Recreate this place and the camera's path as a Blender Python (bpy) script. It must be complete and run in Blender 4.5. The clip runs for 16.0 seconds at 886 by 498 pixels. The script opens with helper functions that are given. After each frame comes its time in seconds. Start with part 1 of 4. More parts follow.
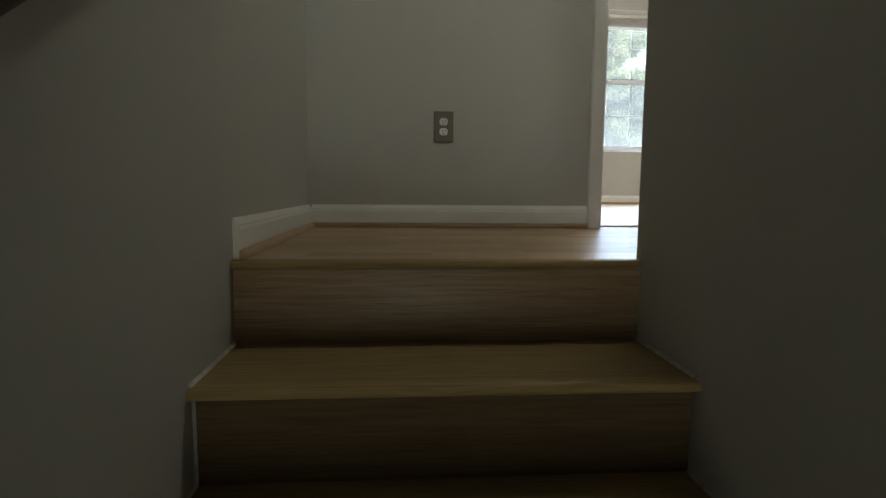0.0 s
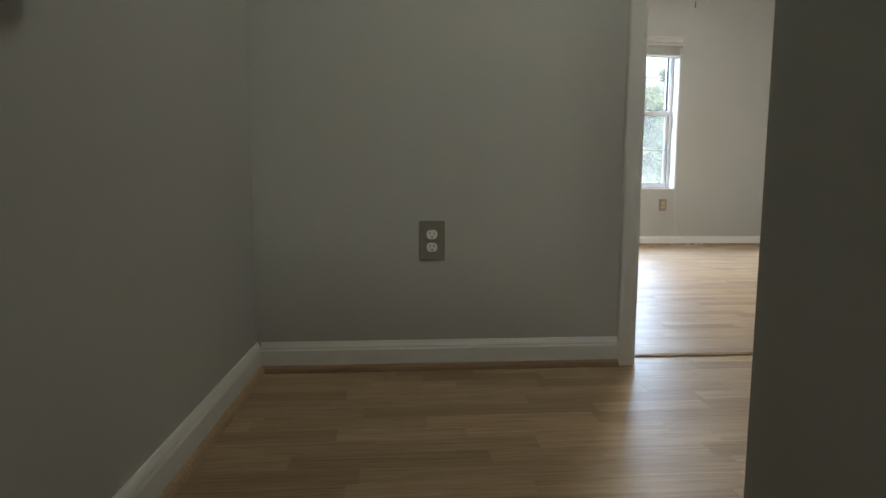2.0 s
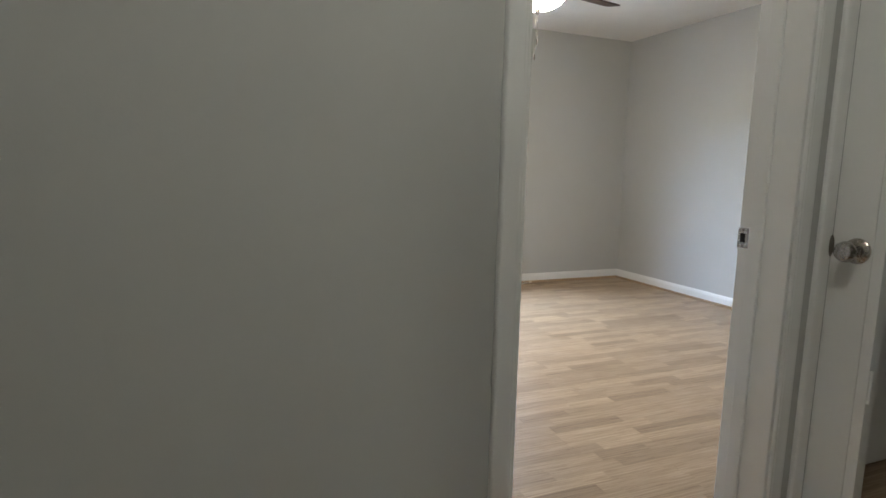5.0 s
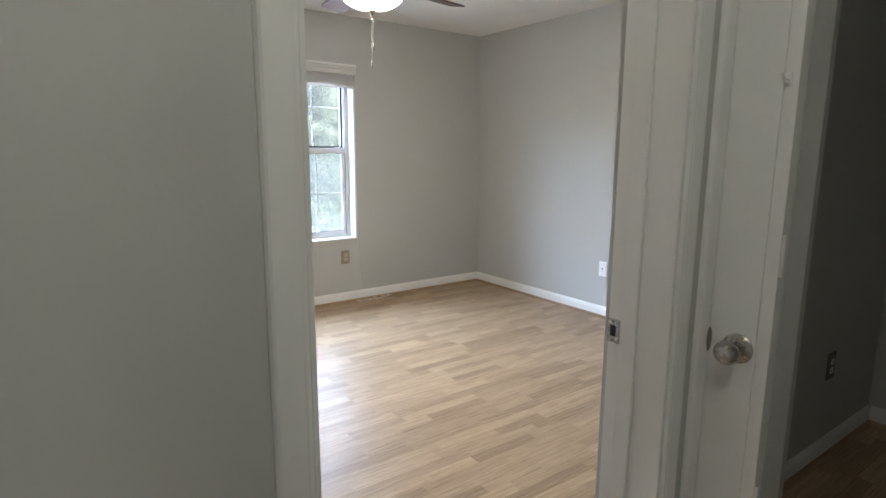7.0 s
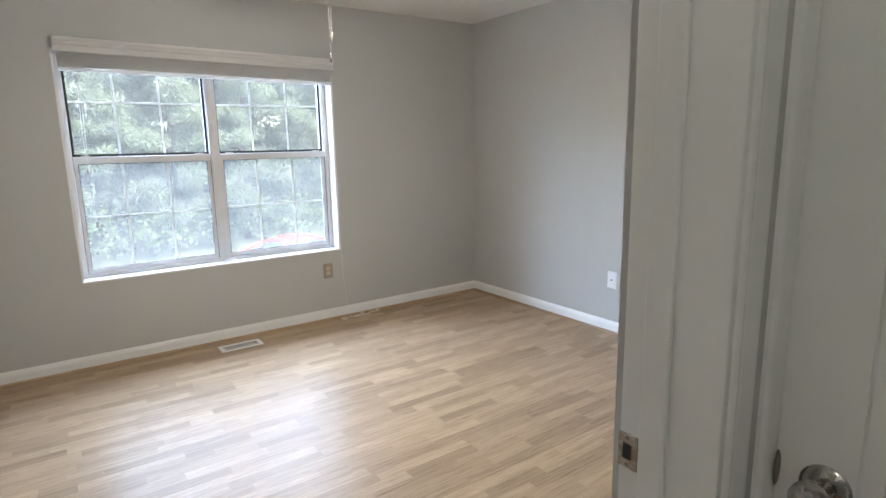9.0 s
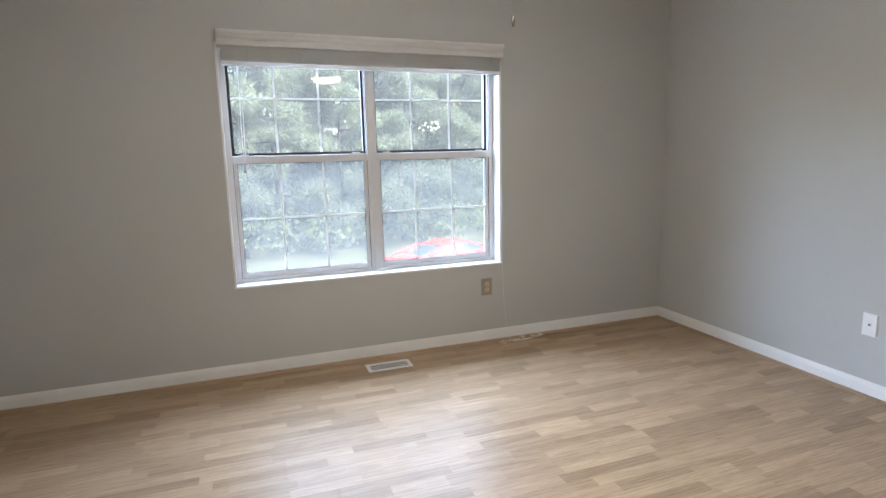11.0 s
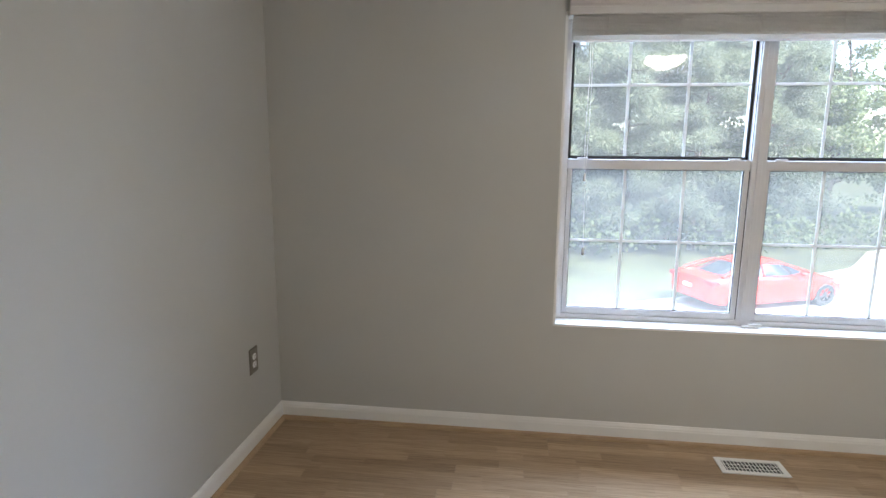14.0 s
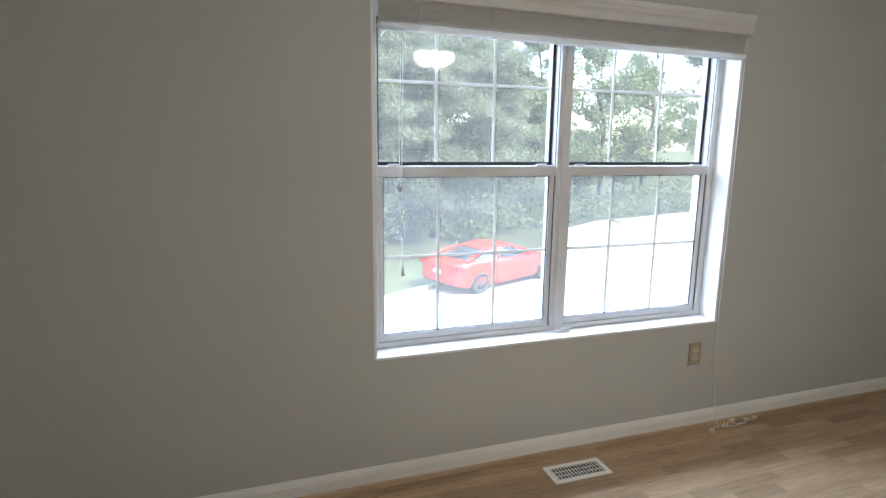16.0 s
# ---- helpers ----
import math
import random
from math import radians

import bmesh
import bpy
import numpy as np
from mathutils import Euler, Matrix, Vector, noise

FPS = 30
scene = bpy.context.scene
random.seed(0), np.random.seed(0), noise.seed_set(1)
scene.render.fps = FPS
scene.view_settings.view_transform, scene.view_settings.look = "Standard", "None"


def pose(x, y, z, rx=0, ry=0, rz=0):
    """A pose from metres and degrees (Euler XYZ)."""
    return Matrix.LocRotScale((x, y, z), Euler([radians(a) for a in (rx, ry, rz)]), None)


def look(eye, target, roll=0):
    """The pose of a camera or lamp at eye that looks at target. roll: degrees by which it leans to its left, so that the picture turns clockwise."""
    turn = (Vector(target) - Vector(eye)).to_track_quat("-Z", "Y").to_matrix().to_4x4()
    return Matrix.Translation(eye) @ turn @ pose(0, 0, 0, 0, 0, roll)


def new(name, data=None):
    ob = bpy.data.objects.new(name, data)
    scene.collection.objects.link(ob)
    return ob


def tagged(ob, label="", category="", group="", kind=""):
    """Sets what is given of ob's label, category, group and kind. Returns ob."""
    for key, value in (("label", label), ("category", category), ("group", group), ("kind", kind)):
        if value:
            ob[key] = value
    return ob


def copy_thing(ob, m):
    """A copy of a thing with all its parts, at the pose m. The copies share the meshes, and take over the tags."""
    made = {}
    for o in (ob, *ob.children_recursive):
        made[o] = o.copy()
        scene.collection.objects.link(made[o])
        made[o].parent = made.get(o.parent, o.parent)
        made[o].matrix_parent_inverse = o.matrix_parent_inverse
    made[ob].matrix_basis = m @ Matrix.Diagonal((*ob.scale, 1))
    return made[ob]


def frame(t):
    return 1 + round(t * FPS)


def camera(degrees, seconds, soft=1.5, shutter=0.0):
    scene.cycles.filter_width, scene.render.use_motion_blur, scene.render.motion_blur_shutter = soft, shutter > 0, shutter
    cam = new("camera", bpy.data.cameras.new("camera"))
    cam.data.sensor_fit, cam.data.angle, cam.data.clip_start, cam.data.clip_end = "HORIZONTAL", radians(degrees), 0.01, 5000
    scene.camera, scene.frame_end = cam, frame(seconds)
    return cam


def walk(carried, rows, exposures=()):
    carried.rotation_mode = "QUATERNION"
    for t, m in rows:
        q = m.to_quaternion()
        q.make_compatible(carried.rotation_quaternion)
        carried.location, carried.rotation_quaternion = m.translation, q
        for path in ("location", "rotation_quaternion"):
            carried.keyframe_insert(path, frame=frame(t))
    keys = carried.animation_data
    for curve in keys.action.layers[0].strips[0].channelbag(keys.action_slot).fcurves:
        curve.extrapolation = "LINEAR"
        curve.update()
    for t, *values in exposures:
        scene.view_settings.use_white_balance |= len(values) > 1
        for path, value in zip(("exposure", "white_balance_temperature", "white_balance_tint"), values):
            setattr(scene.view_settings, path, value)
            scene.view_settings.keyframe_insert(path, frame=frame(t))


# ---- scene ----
cam = camera(76.6, 16.0)
PATH = [
    (0, (0.374, -2.281, 0.163), (0.519, -0.298, -0.055), 0.5),
    (0.5, (0.39, -2.142, 0.262), (0.541, -0.159, 0.047), 0.5),
    (1, (0.419, -2.025, 0.39), (0.563, -0.042, 0.176), 0.4),
    (1.5, (0.425, -1.87, 0.469), (0.573, 0.112, 0.253), 0.3),
    (2, (0.441, -1.722, 0.563), (0.593, 0.261, 0.35), 0.2),
    (2.5, (0.471, -1.568, 0.653), (0.65, 0.412, 0.434), 0.2),
    (3, (0.492, -1.433, 0.765), (0.726, 0.541, 0.54), 0.3),
    (3.5, (0.486, -1.294, 0.88), (0.811, 0.664, 0.638), 0.6),
    (4, (0.525, -1.185, 0.965), (0.994, 0.742, 0.709), 1.0),
    (6.5, (0.792, -0.759, 1.273), (1.876, 0.891, 0.951), 0.7),
    (7, (0.922, -0.657, 1.344), (2.082, 0.936, 0.997), 0.3),
    (7.5, (1.028, -0.589, 1.414), (2.218, 0.977, 1.051), -0.2),
    (8, (1.098, -0.512, 1.44), (2.295, 1.046, 1.064), -0.4),
    (10.5, (1.546, 0.052, 1.335), (2.376, 1.84, 0.996), -1.8),
    (11, (1.507, 0.252, 1.362), (2.17, 2.107, 1.018), -1.3),
    (11.5, (1.55, 0.382, 1.46), (1.971, 2.298, 1.068), -0.9),
    (12, (1.54, 0.542, 1.481), (1.718, 2.493, 1.08), -0.9),
    (12.5, (1.525, 0.672, 1.449), (1.464, 2.635, 1.069), -1.1),
    (13, (1.442, 0.822, 1.416), (1.212, 2.774, 1.05), -0.7),
    (13.5, (1.31, 1.0, 1.425), (1.031, 2.946, 1.06), 0.1),
    (14, (1.228, 1.154, 1.405), (0.983, 3.107, 1.051), 0.4),
    (14.5, (1.18, 1.304, 1.415), (1.059, 3.268, 1.054), 0.7),
    (15, (1.103, 1.425, 1.448), (1.202, 3.387, 1.072), 1.2),
    (15.5, (1.061, 1.517, 1.445), (1.399, 3.453, 1.078), 0.9),
    (16, (0.982, 1.634, 1.452), (1.622, 3.493, 1.082), 0.7),
]
EXPOSURES = [(0, 2.43, 6900, 6), (2, 2.4, 6750, 7), (3.2, 2.4, 6500, 9), (6.4, 2.42, 6400, 11), (8, 2.42, 6400, 11), (10.6, 2.22, 6470, 13), (13.5, 2.15, 6500, 13), (15, 2.1, 6500, 12), (16, 1.95, 6500, 11)]
walk(cam, [(t, look(e, g, r)) for t, e, g, r in PATH], EXPOSURES)

# ---- daylight ----
SUN_ELEVATION, SUN_AZIMUTH = 50, 148
world = bpy.data.worlds.new("sky")
scene.world = world
world.use_nodes = True
wn = world.node_tree
sky = wn.nodes.new("ShaderNodeTexSky")
sky.sky_type = "NISHITA"
sky.sun_disc = False
sky.sun_elevation, sky.sun_rotation = radians(SUN_ELEVATION), radians(SUN_AZIMUTH)
wn.nodes["Background"].inputs[1].default_value = 0.15
wn.links.new(sky.outputs[0], wn.nodes["Background"].inputs[0])
sun_data = bpy.data.lights.new("sun", "SUN")
sun_data.energy, sun_data.angle, sun_data.color = 5.0, radians(0.5), (1.0, 0.95, 0.87)
sun = new("sun", sun_data)
sa, se = radians(SUN_AZIMUTH), radians(SUN_ELEVATION)
sun.matrix_world = look((math.sin(sa) * math.cos(se) * 40, math.cos(sa) * math.cos(se) * 40, math.sin(se) * 40), (0, 0, 0))

# area lamp added out of view, standing in for skylight through the bedroom window
sky_data = bpy.data.lights.new("sky_light", "AREA")
sky_data.shape, sky_data.size, sky_data.size_y = "RECTANGLE", 40.0, 12.0
sky_data.energy, sky_data.color = 9000, (0.56, 0.725, 1.0)
sky_lamp = new("sky_light", sky_data)
sky_lamp.matrix_world = look((-2.0, 14.0, 9.2), (-2.0, 3.9, 1.3))

# added fill lamp in an unseen opening at the foot of the stairs
fill_data = bpy.data.lights.new("stair_fill_light", "AREA")
fill_data.shape, fill_data.size, fill_data.size_y = "RECTANGLE", 0.8, 1.95
fill_data.energy, fill_data.color = 3.4, (1.0, 0.99, 0.9)
fill_lamp = new("stair_fill_light", fill_data)
fill_lamp.matrix_world = look((0.465, -7.09, -1.45), (0.465, -2.0, -0.6))

# ---- materials ----
def material(name, base, rough=0.5, metal=0.0, build=None):
    m = bpy.data.materials.new(name)
    m.use_nodes = True
    b = m.node_tree.nodes["Principled BSDF"]
    b.inputs["Base Color"].default_value = (*base, 1)
    b.inputs["Roughness"].default_value = rough
    b.inputs["Metallic"].default_value = metal
    if build:
        build(m.node_tree, b)
    return m


def coords(nt, scale=(1, 1, 1), kind="Object"):
    tc = nt.nodes.new("ShaderNodeTexCoord")
    mp = nt.nodes.new("ShaderNodeMapping")
    mp.inputs["Scale"].default_value = scale
    nt.links.new(tc.outputs[kind], mp.inputs[0])
    return mp.outputs[0]


def world_coords(nt, scale=(1, 1, 1)):
    ge = nt.nodes.new("ShaderNodeNewGeometry")
    mp = nt.nodes.new("ShaderNodeMapping")
    mp.inputs["Scale"].default_value = scale
    nt.links.new(ge.outputs["Position"], mp.inputs[0])
    return mp.outputs[0]


def noise_of(nt, vec, scale, detail=4.0, rough=0.55):
    n = nt.nodes.new("ShaderNodeTexNoise")
    n.inputs["Scale"].default_value = scale
    n.inputs["Detail"].default_value = detail
    n.inputs["Roughness"].default_value = rough
    nt.links.new(vec, n.inputs["Vector"])
    return n.outputs["Fac"]


def ramp(nt, fac, stops):
    r = nt.nodes.new("ShaderNodeValToRGB")
    e = r.color_ramp.elements
    while len(e) < len(stops):
        e.new(0.5)
    for el, (p, c) in zip(e, stops):
        el.position = p
        el.color = (*c, 1) if len(c) == 3 else c
    nt.links.new(fac, r.inputs[0])
    return r.outputs[0]


def bump(nt, b, height, strength, distance):
    n = nt.nodes.new("ShaderNodeBump")
    n.inputs["Strength"].default_value = strength
    n.inputs["Distance"].default_value = distance
    nt.links.new(height, n.inputs["Height"])
    nt.links.new(n.outputs[0], b.inputs["Normal"])


def mottled(low, high, scale=1.5, fine=160, strength=0.15, distance=0.001, rlow=None, rhigh=None):
    """Large soft variation of the colour, fine relief."""
    def build(nt, b):
        v = world_coords(nt)
        nt.links.new(ramp(nt, noise_of(nt, v, scale), [(0.3, low), (0.7, high)]), b.inputs["Base Color"])
        bump(nt, b, noise_of(nt, v, fine, 2), strength, distance)
        if rlow is not None:
            nt.links.new(ramp(nt, noise_of(nt, v, scale * 6), [(0.35, (rlow,) * 3), (0.65, (rhigh,) * 3)]), b.inputs["Roughness"])
    return build


WALL = material("greige_wall_paint", (0.5, 0.49, 0.47), 0.62, 0, mottled((0.474, 0.478, 0.46), (0.499, 0.503, 0.485), 1.2, 140, 0.22, 0.0012))
TRIM = material("white_gloss_trim", (0.8, 0.8, 0.78), 0.35, 0, mottled((0.76, 0.76, 0.74), (0.81, 0.81, 0.79), 3, 60, 0.08, 0.001, 0.28, 0.42))
CEIL = material("textured_ceiling_paint", (0.8, 0.79, 0.76), 0.85, 0, mottled((0.77, 0.76, 0.73), (0.82, 0.81, 0.78), 2, 55, 0.7, 0.006))
GRILLE = material("off_white_grille_bar", (0.74, 0.74, 0.74), 0.5, 0, mottled((0.71, 0.71, 0.715), (0.77, 0.77, 0.77), 5, 80, 0.05, 0.0004))
VINYL = material("white_vinyl", (0.66, 0.66, 0.67), 0.38, 0, mottled((0.62, 0.62, 0.63), (0.7, 0.7, 0.71), 5, 80, 0.05, 0.0005))


def blind_build(nt, b, share=0.42):
    """Thin vinyl that lets some daylight through."""
    mottled((0.84, 0.83, 0.81), (0.89, 0.88, 0.86), 6, 80, 0.05, 0.0005)(nt, b)
    tl = nt.nodes.new("ShaderNodeBsdfTranslucent")
    tl.inputs[0].default_value = (0.78, 0.77, 0.75, 1)
    mx = nt.nodes.new("ShaderNodeMixShader")
    mx.inputs[0].default_value = share
    nt.links.new(b.outputs[0], mx.inputs[1])
    nt.links.new(tl.outputs[0], mx.inputs[2])
    nt.links.new(mx.outputs[0], nt.nodes["Material Output"].inputs[0])


BLIND = material("white_blind", (0.8, 0.79, 0.77), 0.45, 0, blind_build)
RAIL = material("thin_white_vinyl", (0.8, 0.79, 0.77), 0.45, 0, lambda nt, b: blind_build(nt, b, 0.7))
TAN_METAL = material("tarnished_metal_plate", (0.33, 0.3, 0.26), 0.4, 0.3, mottled((0.3, 0.27, 0.235), (0.37, 0.34, 0.3), 30, 500, 0.05, 0.0003))
CORD = material("white_cord", (0.78, 0.77, 0.74), 0.7, 0, blind_build)
CAULK = material("aged_caulk", (0.5, 0.49, 0.47), 0.7, 0, mottled((0.3, 0.29, 0.275), (0.62, 0.61, 0.59), 28, 200, 0.2, 0.0006))
GASKET = material("black_gasket", (0.015, 0.015, 0.016), 0.6)
ALMOND = material("almond_plastic", (0.33, 0.275, 0.2), 0.35, 0, mottled((0.31, 0.255, 0.185), (0.36, 0.3, 0.22), 20, 300, 0.03, 0.0002))
IVORY = material("ivory_plastic", (0.58, 0.49, 0.37), 0.35)
PLASTIC = material("white_plastic", (0.82, 0.82, 0.82), 0.35)
# near-black pieces for the shade inside slots, holes and gaps; also a nail
SLOT = material("dark_slot", (0.02, 0.02, 0.02), 0.7)
NICKEL = material("satin_nickel", (0.46, 0.44, 0.41), 0.26, 1.0, mottled((0.42, 0.4, 0.37), (0.5, 0.48, 0.45), 20, 400, 0.03, 0.0002, 0.2, 0.3))
STEEL = material("brushed_steel_plate", (0.19, 0.172, 0.143), 0.45, 0.35, mottled((0.168, 0.152, 0.126), (0.212, 0.193, 0.162), 30, 500, 0.05, 0.0003))
WHITE_METAL = material("white_enamel", (0.8, 0.8, 0.78), 0.35)



def laminate(dark, mid, pale, rlow=0.3, rhigh=0.36, gloss=0.3):
    """Oak-print laminate: grain along x, a tint of its own for every strip."""
    def build(nt, b):
        v0 = world_coords(nt)
        oi = nt.nodes.new("ShaderNodeObjectInfo")
        ge = nt.nodes.new("ShaderNodeNewGeometry")
        add = nt.nodes.new("ShaderNodeMath")
        add.operation = "ADD"
        nt.links.new(oi.outputs["Random"], add.inputs[0])
        nt.links.new(ge.outputs["Random Per Island"], add.inputs[1])
        fr = nt.nodes.new("ShaderNodeMath")
        fr.operation = "FRACT"
        nt.links.new(add.outputs[0], fr.inputs[0])
        sh = nt.nodes.new("ShaderNodeVectorMath")
        sh.operation = "MULTIPLY_ADD"
        sh.inputs[1].default_value = (7.3, 3.1, 5.7)
        nt.links.new(fr.outputs[0], sh.inputs[0])
        nt.links.new(v0, sh.inputs[2])
        mp = nt.nodes.new("ShaderNodeMapping")
        mp.inputs["Scale"].default_value = (2.6, 62, 62)
        nt.links.new(sh.outputs[0], mp.inputs[0])
        figure = noise_of(nt, mp.outputs[0], 1.5, 5, 0.6)
        mp2 = nt.nodes.new("ShaderNodeMapping")
        mp2.inputs["Scale"].default_value = (10, 320, 320)
        nt.links.new(sh.outputs[0], mp2.inputs[0])
        pore = noise_of(nt, mp2.outputs[0], 1.0, 3, 0.5)
        grain = ramp(nt, figure, [(0.24, dark), (0.5, mid), (0.74, pale)])
        tone = ramp(nt, fr.outputs[0], [(0.0, (0.76, 0.74, 0.72)), (0.35, (0.93, 0.92, 0.91)), (0.7, (1.03, 1.025, 1.02)), (1.0, (1.15, 1.15, 1.14))])
        pores = ramp(nt, pore, [(0.34, (0.72, 0.67, 0.62)), (0.47, (1, 1, 1))])
        m1 = nt.nodes.new("ShaderNodeMixRGB")
        m1.blend_type = "MULTIPLY"
        m1.inputs[0].default_value = 1
        nt.links.new(grain, m1.inputs[1])
        nt.links.new(tone, m1.inputs[2])
        mp3 = nt.nodes.new("ShaderNodeMapping")
        mp3.inputs["Scale"].default_value = (1.1, 11, 11)
        nt.links.new(sh.outputs[0], mp3.inputs[0])
        wv = nt.nodes.new("ShaderNodeTexWave")
        wv.bands_direction = "Y"
        wv.inputs["Scale"].default_value, wv.inputs["Distortion"].default_value = 2.2, 7.0
        wv.inputs["Detail"].default_value, wv.inputs["Detail Scale"].default_value = 2.0, 0.8
        nt.links.new(mp3.outputs[0], wv.inputs["Vector"])
        rings = ramp(nt, wv.outputs["Fac"], [(0.0, (0.89, 0.87, 0.84)), (0.35, (0.98, 0.975, 0.97)), (1.0, (1.03, 1.03, 1.03))])
        m3 = nt.nodes.new("ShaderNodeMixRGB")
        m3.blend_type = "MULTIPLY"
        m3.inputs[0].default_value = 0.75
        nt.links.new(m1.outputs[0], m3.inputs[1])
        nt.links.new(rings, m3.inputs[2])
        m2 = nt.nodes.new("ShaderNodeMixRGB")
        m2.blend_type = "MULTIPLY"
        m2.inputs[0].default_value = 0.8
        nt.links.new(m3.outputs[0], m2.inputs[1])
        nt.links.new(pores, m2.inputs[2])
        nt.links.new(m2.outputs[0], b.inputs["Base Color"])
        nt.links.new(ramp(nt, noise_of(nt, v0, 5), [(0.3, (rlow,) * 3), (0.7, (rhigh,) * 3)]), b.inputs["Roughness"])
        bump(nt, b, pore, 0.05, 0.0005)
        b.inputs["Specular IOR Level"].default_value = gloss
    return build


OAK = material("oak_laminate", (0.4, 0.28, 0.18), 0.25, 0, laminate((0.29, 0.202, 0.125), (0.4, 0.288, 0.184), (0.475, 0.352, 0.238), 0.33, 0.4, 0.18))
OAK_TRIM = material("honey_oak_moulding", (0.42, 0.28, 0.14), 0.4, 0, laminate((0.34, 0.24, 0.145), (0.39, 0.28, 0.175), (0.44, 0.325, 0.21), 0.35, 0.5))
TREAD = material("oak_stair", (0.36, 0.25, 0.15), 0.35, 0, laminate((0.26, 0.185, 0.085), (0.34, 0.25, 0.12), (0.39, 0.29, 0.145), 0.5, 0.65))
# tread oak at under half the colour: the risers' shade is painted in
RISER = material("shaded_dull_oak_riser", (0.2, 0.145, 0.085), 0.7, 0, laminate((0.12, 0.083, 0.047), (0.15, 0.105, 0.062), (0.18, 0.13, 0.078), 0.7, 0.85, 0.1))
DARK_WOOD = material("dark_stained_wood", (0.05, 0.028, 0.018), 0.35, 0, laminate((0.03, 0.017, 0.011), (0.05, 0.03, 0.02), (0.075, 0.045, 0.03), 0.3, 0.45))
FAN_WOOD = material("walnut_fan_blade", (0.07, 0.04, 0.028), 0.4, 0, laminate((0.045, 0.025, 0.018), (0.065, 0.038, 0.027), (0.09, 0.055, 0.04), 0.35, 0.5))


def glass_build(nt, b):
    out = nt.nodes["Material Output"]
    tr = nt.nodes.new("ShaderNodeBsdfTransparent")
    tr.inputs[0].default_value = (0.97, 0.985, 0.975, 1)
    gl = nt.nodes.new("ShaderNodeBsdfGlossy")
    gl.inputs["Roughness"].default_value = 0.05
    lw = nt.nodes.new("ShaderNodeLayerWeight")
    fr = nt.nodes.new("ShaderNodeMapRange")
    fr.interpolation_type = "SMOOTHERSTEP"
    fr.inputs["From Min"].default_value, fr.inputs["From Max"].default_value = 0.4, 1.0
    fr.inputs["To Min"].default_value, fr.inputs["To Max"].default_value = 0.017, 0.7
    nt.links.new(lw.outputs["Facing"], fr.inputs["Value"])
    mx = nt.nodes.new("ShaderNodeMixShader")
    nt.links.new(fr.outputs[0], mx.inputs[0])
    nt.links.new(tr.outputs[0], mx.inputs[1])
    nt.links.new(gl.outputs[0], mx.inputs[2])
    veil_bsdf = nt.nodes.new("ShaderNodeBsdfTranslucent")
    veil_bsdf.inputs[0].default_value = (0.95, 0.87, 0.74, 1)
    # glare haze put into the glass as a warm veil, denser towards the foot
    vec = world_coords(nt)
    xyz = nt.nodes.new("ShaderNodeSeparateXYZ")
    nt.links.new(vec, xyz.inputs[0])
    low = nt.nodes.new("ShaderNodeMapRange")
    low.interpolation_type = "SMOOTHSTEP"
    low.inputs["From Min"].default_value, low.inputs["From Max"].default_value = 0.6, 0.98
    low.inputs["To Min"].default_value, low.inputs["To Max"].default_value = 0.036, 0.025
    nt.links.new(xyz.outputs[2], low.inputs["Value"])
    veil_mottle = ramp(nt, noise_of(nt, vec, 9), [(0.3, (0.8,) * 3), (0.7, (1.2,) * 3)])
    mul = nt.nodes.new("ShaderNodeMath")
    mul.operation = "MULTIPLY"
    nt.links.new(low.outputs[0], mul.inputs[0])
    nt.links.new(veil_mottle, mul.inputs[1])
    veil_fac = mul.outputs[0]
    m2 = nt.nodes.new("ShaderNodeMixShader")
    nt.links.new(veil_fac, m2.inputs[0])
    nt.links.new(mx.outputs[0], m2.inputs[1])
    nt.links.new(veil_bsdf.outputs[0], m2.inputs[2])
    nt.links.new(m2.outputs[0], out.inputs[0])


def screen_build(nt, b):
    """Fine insect mesh: mostly open, pale threads."""
    out = nt.nodes["Material Output"]
    tr = nt.nodes.new("ShaderNodeBsdfTransparent")
    di = nt.nodes.new("ShaderNodeBsdfTranslucent")
    di.inputs[0].default_value = (0.075, 0.076, 0.076, 1)
    mx = nt.nodes.new("ShaderNodeMixShader")
    mx.inputs[0].default_value = 0.18
    nt.links.new(tr.outputs[0], mx.inputs[1])
    nt.links.new(di.outputs[0], mx.inputs[2])
    nt.links.new(mx.outputs[0], out.inputs[0])


GLASS = material("window_glass", (1, 1, 1), 0.02, 0, glass_build)
SCREEN = material("insect_screen", (0.5, 0.5, 0.5), 0.9, 0, screen_build)


def glow(name, colour, strength):
    m = material(name, colour, 0.4)
    b = m.node_tree.nodes["Principled BSDF"]
    b.inputs["Emission Color"].default_value = (*colour, 1)
    b.inputs["Emission Strength"].default_value = strength
    return m


LAMP_GLASS = glow("lit_opal_glass", (1.0, 0.925, 0.8), 19.8)
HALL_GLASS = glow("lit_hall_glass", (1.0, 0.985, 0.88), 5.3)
GRASS = material("lawn", (0.06, 0.08, 0.035), 0.9, 0, mottled((0.03, 0.04, 0.016), (0.075, 0.085, 0.036), 0.5, 30, 0.6, 0.03))
ASPHALT = material("pale_concrete_road", (0.3, 0.3, 0.29), 0.85, 0, mottled((0.26, 0.26, 0.25), (0.36, 0.355, 0.34), 0.6, 60, 0.3, 0.004))
BARK = material("pine_bark", (0.11, 0.08, 0.06), 0.9, 0, mottled((0.04, 0.032, 0.024), (0.085, 0.07, 0.055), 3, 25, 0.8, 0.02))
CAR_RED = material("red_car_paint", (0.5, 0.028, 0.012), 0.22, 0, mottled((0.48, 0.025, 0.011), (0.54, 0.032, 0.014), 2, 200, 0.02, 0.0003))
